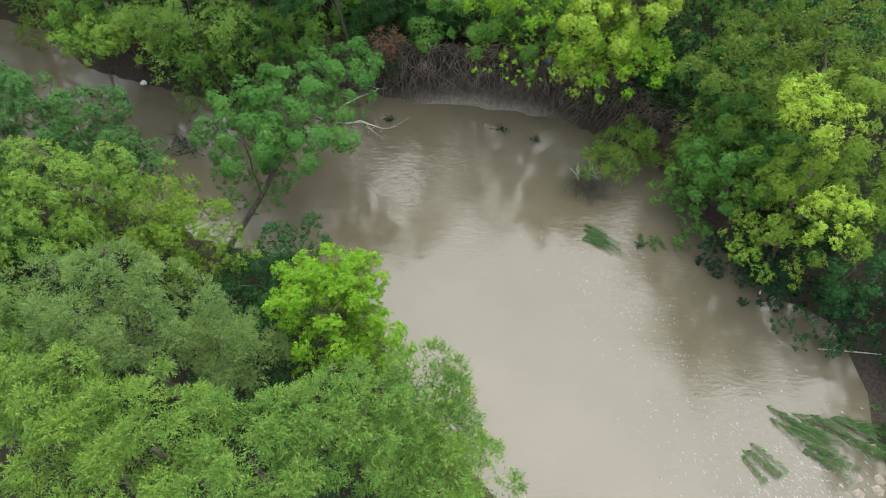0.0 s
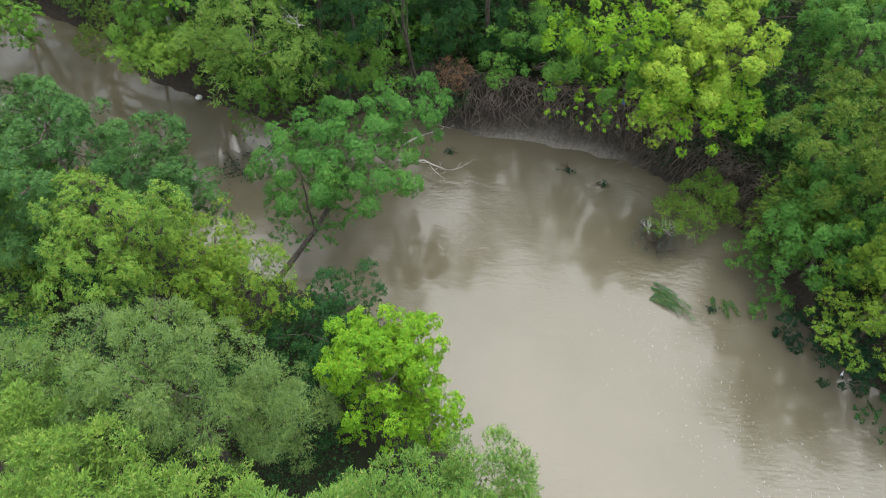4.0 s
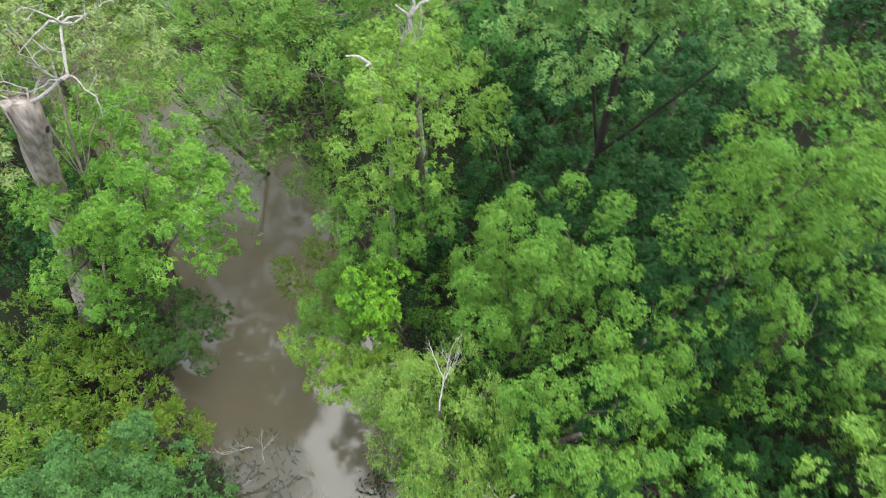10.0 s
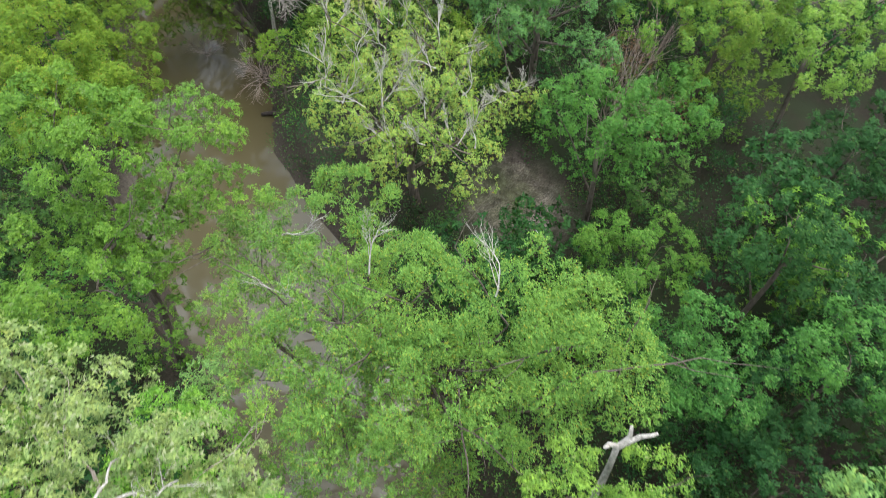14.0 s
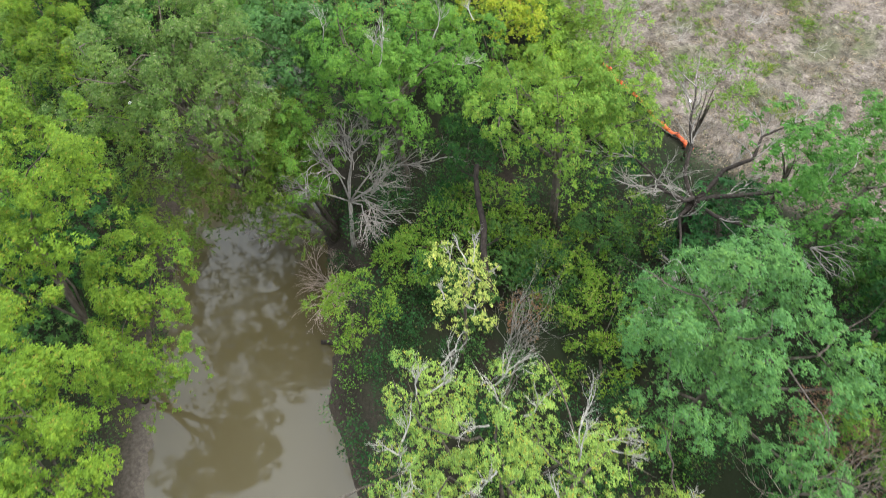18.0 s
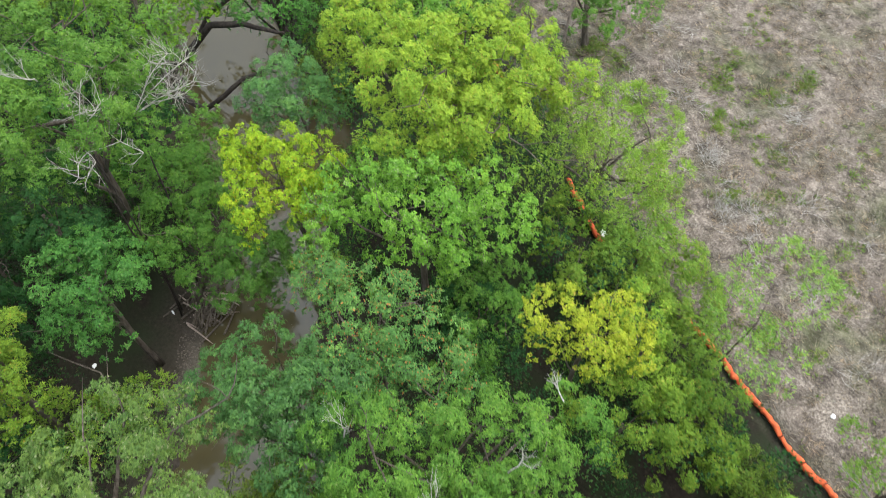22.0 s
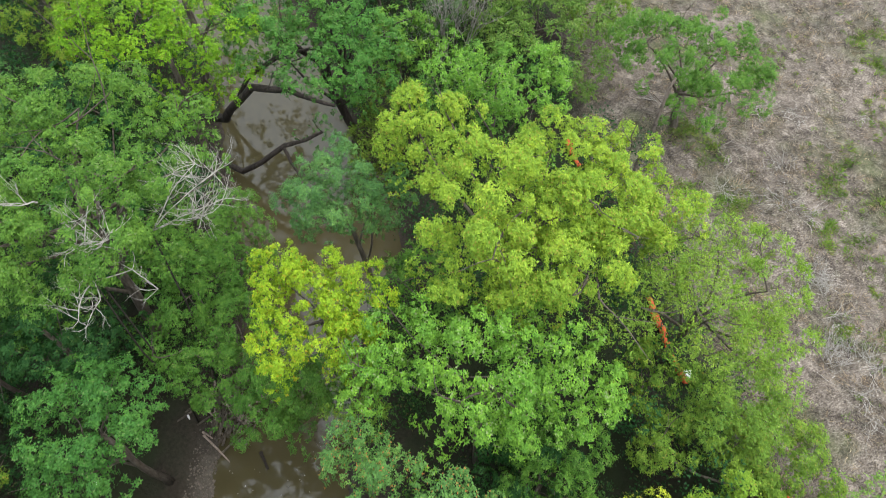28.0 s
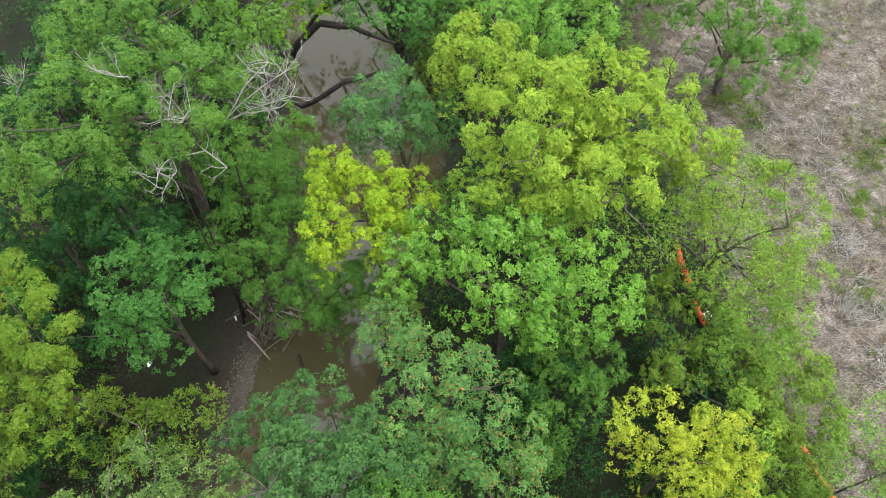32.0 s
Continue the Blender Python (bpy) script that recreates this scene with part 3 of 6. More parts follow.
def crown_leaves(lobes, sp, rng, cover=1.0, size=0.6, flat=0.78):
    """Leaf bases, directions and faces for a crown of rounded lobes, each a shell of leafy clumps with gaps between."""
    col, ll, lw, lai, droop = LEAVES[sp][:5]
    size *= 1.3 if sp in SHADED else 1.0
    ll = max(ll, 0.19)
    ll, lw = ll * size, max(lw, ll * (0.3 if sp in NARROW else 0.46)) * size * 1.15
    B, D, N, Y = [], [], [], []
    heart = np.array([q[:3] for q in lobes])
    reach = np.array([q[3] for q in lobes])
    loose, whorl = sp in LOOSE, sp in WHORLED
    per = 7 if whorl else 8
    for x, y, z, r in lobes:
        clumps = int((8 + 4.6 * r * r) * (1.15 if loose else 1.0))
        u = sphere_spread(clumps, -0.5 if sp in LOW else -0.3, rng)
        rad = r * (rng.uniform(0.6, 1.14, clumps) if loose else rng.uniform(0.66, 1.14, clumps))
        cc = np.array((x, y, z)) + u * rad[:, None] * (1, 1, flat)
        cr = np.minimum(rng.uniform(0.2, 0.48, clumps) if loose else rng.uniform(0.24, 0.56, clumps), 0.4 * r)
        total = 4.0 * r * r * lai * cover / (0.5 * ll * lw)
        share = cr ** 2 / (cr ** 2).sum()
        for c, q, cu, s in zip(cc, cr, u, share):
            inner = np.linalg.norm((heart - c) / (1, 1, flat), axis=1) / reach
            if (inner < 0.5).any() and c[2] < z + 0.3 * r:
                continue
            k = max(4, int(total * s / per))
            deep = rng.random(k) < 0.12
            v = unit(rng.normal(size=(k, 3)) + cu * 0.7 + (0, 0, 0.6))
            p = c + v * (q * np.where(deep, rng.uniform(0.1, 0.6, k), rng.uniform(0.66, 1.08, k)))[:, None] * (1, 1, 1.05)
            p = p - np.where(deep, 0.35 * r, 0)[:, None] * cu
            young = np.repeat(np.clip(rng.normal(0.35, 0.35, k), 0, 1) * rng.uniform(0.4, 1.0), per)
            if whorl:
                up = unit(v * 0.9 + rng.normal(size=v.shape) * 0.2 + (0, 0, 0.45))
                e1 = unit(np.cross(up, rng.normal(size=v.shape)))
                e2 = np.cross(up, e1)
                p, up, e1, e2 = (np.repeat(w, per, 0) for w in (p, up, e1, e2))
                a = (np.tile(np.arange(per) * 2 * math.pi / per, k) + rng.normal(size=k * per) * 0.25)[:, None]
                lift = rng.uniform(-0.25, 0.7, (k * per, 1)) - 0.5 * droop
                run = unit(e1 * np.cos(a) + e2 * np.sin(a) + up * lift)
                B.append(p + up * rng.normal(size=(k * per, 1)) * 0.03 + run * 0.012)
                D.append(run)
                N.append(unit(up - run * lift * 0.8 + rng.normal(size=p.shape) * 0.2))
            else:
                run = unit(v * 0.9 + rng.normal(size=v.shape) * 0.4 + (0, 0, 0.25 - 0.9 * droop))
                top = unit(v * 0.8 + rng.normal(size=v.shape) * 0.22 + (0, 0, 0.6))
                over = np.cross(run, top)
                p, run, top, over = (np.repeat(w, per, 0) for w in (p, run, top, over))
                step = np.tile(np.arange(per) / per - 0.3, k)[:, None] * ll * 2.6
                flip = np.tile(np.where(np.arange(per) % 2, 1.0, -1.0), k)[:, None]
                B.append(p + run * step + rng.normal(size=p.shape) * 0.015)
                D.append(unit(run * 0.75 + over * flip * 0.65 + rng.normal(size=p.shape) * 0.2 + (0, 0, -0.3 * droop)))
                N.append(unit(top + rng.normal(size=p.shape) * 0.24))
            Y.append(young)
    B, D, N, Y = np.concatenate(B), np.concatenate(D), np.concatenate(N), np.concatenate(Y)
    L = ll * rng.uniform(0.65, 1.25, len(B))
    return B, D, N, L, L * lw / ll * rng.uniform(0.85, 1.15, len(B)), Y


def tree(sp, *lobes, base=None, bark=None, name="tree", bare=0, girth=1.0, cover=1.0, label=None, skirt=1.0, thick=None, plain=False, far=1.0):
    """A tree with a trunk to its crown's heart, a limb to every lobe, and its leaves."""
    lobes = [tuple(q) for q in lobes]
    key = abs(int(lobes[0][0] * 131 + lobes[0][1] * 977 + lobes[0][3] * 71))
    rng, nrg = random.Random(key), np.random.default_rng(key)
    w = sum(q[3] ** 2 for q in lobes)
    cx, cy, cz = (sum(q[i] * q[3] ** 2 for q in lobes) / w for i in range(3))
    bx, by = base[:2] if base else ashore(cx + rng.uniform(-0.4, 0.4), cy + rng.uniform(-0.4, 0.4))
    bz = gz(bx, by) - 0.15
    low = sp in LOW
    kind = name if name != "tree" else ("shrub" if low else "tree")
    t = thing(kind, label or WORDS[sp], "shrub" if kind == "shrub" else "tree", (bx, by, bz))
    off = Vector((bx, by, bz))
    size = math.sqrt(w)
    bark = bark or BARK
    r0 = max(0.04, min(0.26, 0.06 * size)) * girth
    fork = Vector((cx, cy, max(bz + 0.5, cz - 0.55 * size * 0.6))) - off
    r0 = thick or r0
    trunk = bent(rng, (0, 0, 0), fork, 0.08, 6)
    v, f = [], []
    tube(v, f, trunk, [r0 * (1.25 if i == 0 else 1.0) * (1 - 0.45 * i / 6) for i in range(7)], 8)
    mesh_object("trunk", v, f, bark, t, True)
    ends = []
    for q in lobes:
        n_limb = 2 if q[3] > 1.5 else 1
        for k in range(n_limb):
            ends.append(Vector(q[:3]) - off + Vector((rng.uniform(-1, 1), rng.uniform(-1, 1), rng.uniform(-0.1, 0.5))) * q[3] * 0.5)
    for e in ends:
        s = trunk[rng.choice((3, 4, 5, 6))]
        v, f = [], []
        line = bent(rng, s, e, 0.16, 5)
        tube(v, f, line, [r0 * 0.36 * (1 - 0.75 * i / 5) for i in range(6)], 5, False)
        limb = mesh_object("limb", v, f, bark, t, True)
        if not low:
            v, f = [], []
            way = Vector((rng.uniform(-1, 1), rng.uniform(-1, 1), rng.uniform(-0.2, 0.9)))
            twigs(rng, v, f, line[5], way, size * rng.uniform(0.3, 0.5), r0 * 0.16, 1, 0.8, 0.2, 4, 2)
            mesh_object("twig", v, f, bark, limb, True)
    B, D, N, L, W, Y = crown_leaves(lobes, sp, nrg, cover * (1.0 if plain else 0.8), 0.75 if plain else 0.37 * far)
    simple = len(B)
    if not low and skirt > 0:
        hang = []
        for x, y, z, r in lobes:
            for k in range(2):
                a, zz = rng.uniform(0, 6.28), z - r * rng.uniform(0.7, 2.0)
                hx, hy = x + math.cos(a) * r * 0.55, y + math.sin(a) * r * 0.55
                if zz > gz(hx, hy) + 0.5:
                    hang.append((hx, hy, zz, r * rng.uniform(0.5, 0.75)))
        if hang:
            more = crown_leaves(hang, sp, nrg, cover * 0.45 * skirt, 0.5)
            simple += len(more[0])
            B, D, N, L, W, Y = (np.concatenate(p) for p in zip((B, D, N, L, W, Y), more))
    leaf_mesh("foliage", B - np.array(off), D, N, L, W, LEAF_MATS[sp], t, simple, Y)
    for k in range(bare):
        q = lobes[k % len(lobes)]
        s = Vector(q[:3]) - off + Vector((rng.uniform(-0.6, 0.6), rng.uniform(-0.6, 0.6), 0.5)) * q[3]
        v, f = [], []
        twigs(rng, v, f, s, (rng.uniform(-0.9, 0.9), rng.uniform(-0.9, 0.9), 0.7), min(0.95, q[3] * 0.55), 0.03, 3, 0.4, 0.25, 4, 4)
        tagged(mesh_object("bare_branch", v, f, DEAD_WOOD, t), "bleached leafless branch")
    return t


ALL_LOBES = []


def stand(sp, *lobes, **more):
    ALL_LOBES.extend(lobes)
    return tree(sp, *lobes, **more)


stand('yelm', (-14.8, 15.5, 9, 1.3), (-13.4, 14.9, 9.1, 1.48), (-12.5, 16.1, 9, 0.92), (-14.3, 14.2, 8, 1.55), cover=1.0)
stand('yolive', (-11.1, 16.2, 7.2, 1.23), (-9.7, 15.1, 6.5, 1.44), (-11.8, 15.1, 7, 1.29), (-11.0, 14.4, 6, 1.18))
stand('grey', (-10.6, 9.8, 9.8, 1.92), (-8.7, 10.2, 8.8, 1.55), (-13.4, 10.3, 8.9, 1.52), (-7.5, 9.6, 7.5, 1.15))
stand('lime', (-4.4, 11.9, 6.2, 1.8), (-2.6, 11.1, 4.6, 1.08), (-5.5, 12.9, 6, 1.0), (-3.4, 13.1, 5.8, 1.04), (-4.0, 12.6, 6.7, 1.2), cover=1.6)
stand('dark', (-6.5, 16.0, 3.6, 1.29), (-7.9, 14.4, 3.4, 1.42), (-7.0, 12.9, 3.2, 1.2))
stand('dteal', (-17.5, 18.5, 8.7, 2.7), (-14.6, 19.1, 7.3, 2.0), (-19.6, 19.0, 6.7, 2.0), (-19.7, 17.2, 5.0, 1.7), (-14.2, 19.5, 6.3, 1.4), cover=1.5)
stand('green', (-8.8, 21.3, 5.3, 2.1), (-6.2, 21.6, 6.0, 2.2), (-4.6, 24.4, 5.9, 1.6), (-7.7, 22.4, 5.9, 1.8), base=(-11.0, 18.2), thick=0.15, skirt=0.5, cover=1.4)
stand('lgreen', (-16.5, 26.4, 6.1, 1.04), (-15.3, 27.4, 6.5, 0.85), (-17.8, 27.1, 5.5, 1.35), (-15.1, 27.3, 5.5, 1.5), skirt=0, base=(-17.2, 31.6), cover=1.2)
stand('elm', (-11.9, 26.9, 5.0, 1.8), (-9.6, 27.6, 5.5, 1.9), (-7.4, 28.4, 5.0, 1.7), (-12.8, 28.2, 4.2, 1.5), skirt=0.5, base=(-10.4, 31.4), cover=1.1)
stand('olive', (-20.6, 29.4, 4.6, 1.3), (-18.8, 29.6, 3.8, 1.2), skirt=0, base=(-20.4, 31.8))
stand('feather', (-12.1, 26.6, 9.5, 1.8), (-10.1, 25.6, 8.1, 1.5), (-14.2, 26.8, 7.1, 1.3), cover=0.95, bare=2)
stand('elm', (-8.7, 27.9, 11.3, 1.8))
stand('elm', (-13.0, 31.8, 9.4, 2.2))
stand('elm', (-18.1, 30.3, 9.3, 1.56), (-17.1, 31.7, 9.3, 1.29), (-18.0, 28.9, 7, 1.18))
stand('limetip', (-16.4, 28.6, 8.9, 1.0))
stand('elm', (-17.8, 28.5, 6.0, 1.4))
stand('elm', (-5.2, 27.4, 11.6, 1.7), skirt=0.4)
stand('dark', (-8.3, 33.4, 10.1, 1.9))
stand('elm', (-5.3, 34.4, 11.5, 2.0))
stand('pale', (-2.5, 29.0, 13.7, 1.9), (-0.5, 29.4, 12.8, 1.3), base=(-1.6, 32.4))
stand('lime', (3.3, 35.7, 9.7, 2.5))
stand('dark', (0.8, 39.3, 9.0, 2.1))
stand('elm', (0.6, 33.6, 10.2, 2.3), (-1.8, 35.0, 9.6, 1.9))
stand('elm', (6.3, 33.2, 9.4, 2.3))
stand('green', (9.8, 31.4, 8.8, 2.2), (12.4, 29.8, 8.4, 2.0))
stand('elm', (14.6, 27.6, 8.6, 2.3))
stand('elm', (3.6, 38.2, 11.4, 2.6))
stand('green', (8.4, 35.8, 11.0, 2.6))
stand('elm', (12.8, 33.0, 10.6, 2.5))
stand('elm', (-1.2, 38.4, 12.2, 2.4))
stand('green', (16.4, 30.4, 10.0, 2.5))
stand('dark', (-3.0, 32.0, 4.6, 2.6), skirt=0)
stand('elm', (1.2, 28.8, 5.7, 2.5), skirt=0, base=(1.0, 31.8))
stand('lime', (3.8, 28.1, 7.9, 2.7), skirt=0.3, base=(4.2, 31.2))
stand('yel', (8.1, 28.6, 8.6, 2.11), (9.2, 26.8, 8, 1.77), (7.2, 26.1, 7.4, 1.78), cover=1.5, base=(10.2, 29.8))
stand('lime', (8.1, 25.6, 5.7, 2.3), skirt=0, base=(10.6, 28.4))
stand('elm', (5.2, 28.0, 5.1, 2.1), skirt=0, base=(5.8, 31.0), cover=1.1)
stand('olive', (13.8, 23.5, 6.8, 3.1))
stand('olive', (17.1, 23.7, 7.9, 3.0))
stand('yolive', (16.1, 19.0, 8.2, 2.5))
stand('yolive', (15.1, 17.2, 5.8, 2.6))
stand('green', (13.7, 21.1, 4.1, 2.6))
stand('dark', (17.1, 15.0, 4.5, 2.1))
stand('ivy', (15.8, 17.0, 1.3, 2.1))
stand('ivy', (18.7, 13.8, 1.1, 1.8))
stand('ivy', (13.6, 17.7, 0.5, 1.2))
stand('ivy', (14.9, 16.1, 0.4, 1.1))
stand('sage', (-2.8, 6.6, 9.3, 1.63), (-0.7, 8.0, 7.3, 1.33), (-4.1, 6.4, 9, 1.19), cover=1.3)
stand('sage', (0.6, 5.4, 7.6, 1.23), cover=1.4)
stand('sage', (-5.1, 5.1, 10.2, 1.75), cover=1.4)
stand('sage', (-7.9, 5.6, 10.5, 1.78), cover=1.4)
stand('sage', (-10.8, 6.0, 10.3, 1.87), cover=1.4)
stand('spring', (-30.8, 31.6, 9.0, 1.3), (-28.4, 30.9, 9.3, 1.3), (-33.8, 32.9, 8.0, 1.0), cover=0.9, skirt=0, base=(-29.4, 34.6))
stand('palefine', (-29.5, 28.9, 9.0, 0.9), (-29.9, 29.9, 8.4, 0.7), skirt=0, base=(-27.6, 26.6))
stand('sage', (-13.7, 7.2, 9, 1.4), cover=1.3)
stand('sage', (-1.8, 6.3, 7.5, 1.34), (0.1, 7.4, 6.5, 0.94), cover=1.3)
stand('yel', (13.9, 18.1, 9.3, 1.37), (14.1, 14.7, 7.5, 1.1), cover=1.1, skirt=0)
stand('sage', (-13.4, 8.8, 9.1, 1.63), cover=1.4)
stand('grey', (-7.8, 10.4, 4.8, 1.7))
stand('mint', (-24.4, 26.9, 10.4, 2.3), (-23.9, 28.1, 8.5, 1.5), (-27.8, 27.6, 9.8, 1.7), (-25.9, 24.0, 7.2, 1.8), (-25.8, 24.6, 10.3, 1.3), cover=1.4)
stand('bush', (-24.2, 24.8, 3.7, 1.9))
stand('ybush', (-26.4, 20.9, 2.7, 2.0), cover=1.3)
stand('ybush', (-22.2, 21.1, 2.1, 1.8), cover=1.3)
stand('deadbush', (-18.2, 22.7, 1.6, 1.3), bare=3)
stand('bush', (-23.7, 24.9, 3.0, 1.4))
stand('ybush', (-24.2, 18.3, 2.8, 1.7), cover=1.3)
stand('pale', (-19.7, 34.3, 12.7, 1.43), (-17.5, 32.5, 14.1, 1.54), (-18.5, 31.5, 12.1, 1.18), (-17.2, 34.7, 12.5, 1.14), (-19.3, 35.7, 12.8, 0.82), bare=2)
stand('elm', (-11.7, 31.6, 12.5, 1.8), (-12.4, 30.0, 11.0, 1.4))
stand('elm', (-8.6, 31.3, 11.2, 1.5))
stand('elm', (-7.8, 34.9, 16.3, 1.7), (-8.1, 34.0, 14.5, 1.4), (-5.6, 36.3, 14.1, 1.2))
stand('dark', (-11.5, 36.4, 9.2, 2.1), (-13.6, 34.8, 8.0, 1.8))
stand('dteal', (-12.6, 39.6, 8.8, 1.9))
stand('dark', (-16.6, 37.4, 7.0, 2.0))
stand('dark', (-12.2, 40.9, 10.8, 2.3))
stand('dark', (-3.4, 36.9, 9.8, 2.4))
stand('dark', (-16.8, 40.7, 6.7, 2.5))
stand('dark', (-6.4, 34.1, 5.6, 1.9))
stand('palefine', (-15.7, 36.4, 17.3, 1.5), (-14.7, 37.6, 18.2, 1.4), (-13.4, 37.6, 17.5, 1.3), (-14.2, 36.9, 15.4, 1.5), (-11.6, 38.1, 17.5, 1.4), (-10.1, 38.4, 16.1, 1.2), cover=1.3, bark=DARK_BARK, skirt=1.6)
stand('fresh', (-36.8, 30.1, 13.1, 2.2), (-35.1, 32.8, 12.7, 1.5), (-34.0, 28.1, 10.7, 2.2), (-35.2, 30.6, 9.5, 1.4), cover=1.4)
stand('yolive', (-43.5, 31.2, 11.8, 1.81), (-41.6, 31.7, 11, 1.11), (-41.2, 30.1, 11.5, 1.46), cover=1.4)
stand('yolive', (-49.0, 34.5, 7.6, 1.76), (-47.0, 33.8, 6.8, 1.76), (-46.6, 32.8, 6.2, 1.25), skirt=0.3, cover=1.4)
# a teal crown; its local shade is put in by the dark leaf colour
stand('dark', (-22.1, 46.4, 10.2, 1.7), (-20.2, 47.2, 8.9, 1.5))
stand('elm', (-24.9, 44.1, 6.7, 2.1))
stand('green', (-20.7, 41.3, 8.8, 2.0))
stand('green', (-17.8, 44.3, 9.9, 1.5))
stand('green', (-29.3, 45.8, 10, 1.64), (-30.5, 45.4, 9.6, 1.16), (-28.0, 46.7, 9.4, 1.19))
stand('teal', (-36.8, 48.8, 11.8, 1.98), (-34.7, 49.3, 11.2, 1.6), (-37.3, 47.7, 10.8, 1.34), (-35.4, 47.1, 10, 1.41), (-33.7, 51.1, 10.8, 0.95), (-32.4, 48.4, 9.4, 1.0), (-37.3, 50.5, 11.6, 1.2), skirt=0.4)
stand('green', (-38.3, 57.3, 10.8, 2.4))
stand('green', (-34.6, 55.8, 11.7, 2.1))
stand('lgreen', (-31.8, 53.4, 9.4, 2.3))
stand('green', (-28.9, 50.5, 7.7, 1.8))
stand('bush', (-27.5, 47.6, 6.3, 1.6))
stand('yolive', (-50.3, 33.5, 12.8, 2.1), (-48.5, 31.2, 10.9, 1.8), cover=1.4)
stand('ash', (-54.6, 39.0, 12.7, 1.66), (-52.7, 40.0, 12.5, 1.43), (-53.5, 37.7, 12.5, 1.73), (-55.3, 37.0, 12, 1.16), (-51.6, 39.9, 11, 1.42), (-52.3, 38.3, 11.4, 1.75), (-53.8, 35.5, 10.4, 1.61), (-56.3, 39.6, 12.5, 0.84), (-55.8, 40.8, 12.2, 0.66), skirt=0.5)
stand('elm', (-52.7, 45.5, 10, 1.78), (-52.1, 48.0, 10.2, 1.53), (-54.4, 44.5, 9.5, 1.25), (-50.5, 46.2, 10, 1.64), (-50.2, 48.1, 9.6, 1.27), (-51.9, 50.2, 9.6, 0.99), (-51.4, 45.2, 9.3, 1.36), bare=6, skirt=0.5)
stand('dteal', (-56.0, 42.7, 9.2, 1.59), (-56.1, 44.2, 9.2, 1.32), (-54.6, 42.8, 8.8, 1.1), skirt=0.5)
stand('yelm', (-46.9, 50.7, 10.8, 1.62), (-47.0, 48.7, 10.2, 1.53), (-46.3, 52.8, 10.2, 1.48), (-45.5, 50.1, 10.2, 1.64), (-48.6, 49.1, 9.4, 1.02), (-45.1, 52.5, 9.8, 1.23), skirt=0.4)
stand('dark', (-49.1, 48.1, 7.1, 1.3))
stand('limeb', (-45.7, 40.8, 4.6, 1.4))
stand('limeb', (-46.8, 44.1, 4.1, 1.2))
stand('sparse', (-46.0, 58.8, 7.5, 1.8), skirt=0)
stand('green', (-36.7, 59.8, 11.7, 1.9))
stand('olive', (-60.8, 32.8, 8.5, 2.1))
stand('lgreen', (-68.7, 34.4, 9, 1.62))
stand('green', (-64.1, 38.7, 8, 1.79), (-63.3, 37.6, 7.2, 1.04), (-64.8, 39.5, 7.6, 1.14), (-65.7, 38.6, 8, 0.95), skirt=0.3)
stand('yolive', (-62.8, 34.8, 9, 1.86), (-64.3, 34.5, 9, 1.26), (-61.1, 34.6, 8.5, 1.49), (-62.0, 35.5, 8.6, 0.95), cover=1.4, skirt=0.4)
stand('limey', (-65.0, 45.9, 9.3, 1.45), (-64.1, 44.6, 9, 0.91), (-64.7, 47.3, 9.2, 1.16), (-63.5, 46.5, 8.9, 0.94), (-66.6, 45.4, 9.2, 0.81), skirt=0.4, cover=1.4)
stand('mint', (-62.2, 48.0, 9.8, 1.25), (-60.7, 49.6, 10, 1.73), (-60.9, 52.0, 9.6, 1.37), (-59.3, 52.5, 8.9, 1.14), (-59.4, 50.4, 8.6, 1.12), (-61.9, 46.8, 9.4, 0.8))
stand('mixed', (-57.8, 46.6, 9.5, 1.54), (-60.2, 45.8, 8.5, 0.98), (-56.2, 47.4, 9.5, 1.43), (-56.7, 45.4, 9, 1.3), (-54.9, 47.3, 9.2, 1.27), skirt=0.5)
stand('dteal', (-57.8, 42.9, 8.5, 1.62), (-56.4, 44.0, 8.7, 1.48), (-58.2, 41.2, 7.5, 1.08), skirt=0.4)
stand('limeb', (-62.2, 46.2, 6.5, 0.9))
stand('yel', (-68.9, 51.6, 10.5, 1.72), (-64.6, 51.8, 11.8, 2.03), (-63.6, 50.9, 10.8, 1.46), (-65.6, 54.4, 11.4, 1.5), (-63.9, 55.2, 11, 1.67), (-62.6, 53.7, 10.4, 1.51), (-65.3, 57.1, 10.8, 0.89), (-63.3, 57.2, 10, 1.08), (-62.9, 52.4, 11, 1.46), cover=1.5, skirt=0.5)
stand('mint', (-70.9, 56.2, 9.2, 1.73), (-73.0, 54.0, 9, 1.32))
stand('teal', (-69.1, 48.1, 8.8, 1.76), (-69.6, 47.1, 8, 1.14), (-68.8, 49.4, 8, 1.13), skirt=0.3)
stand('fine', (-60.5, 58.3, 8.8, 2.1), (-58.5, 58.6, 8.2, 1.3), (-62.5, 58.4, 8.8, 1.52), (-61.6, 55.4, 8.4, 1.15), (-58.9, 57.5, 8, 1.28), (-62.4, 57.5, 8.6, 1.29), cover=0.9, skirt=0.6)
stand('yelm', (-56.2, 58.3, 6.4, 1.25), (-57.0, 57.0, 6, 1.18), (-54.4, 58.0, 6, 1.12), (-57.6, 55.1, 5.5, 0.95), (-55.1, 56.8, 5.6, 1.07), (-53.3, 57.3, 5.5, 0.96), cover=1.2)
stand('elm', (-57.8, 51.0, 5.4, 1.3), (-59.9, 51.3, 5.0, 1.1), (-58.9, 52.6, 5.2, 1.1), (-56.8, 49.6, 4.4, 1.1), skirt=0.5)
stand('yolive', (-59.7, 55.6, 6, 1.29))
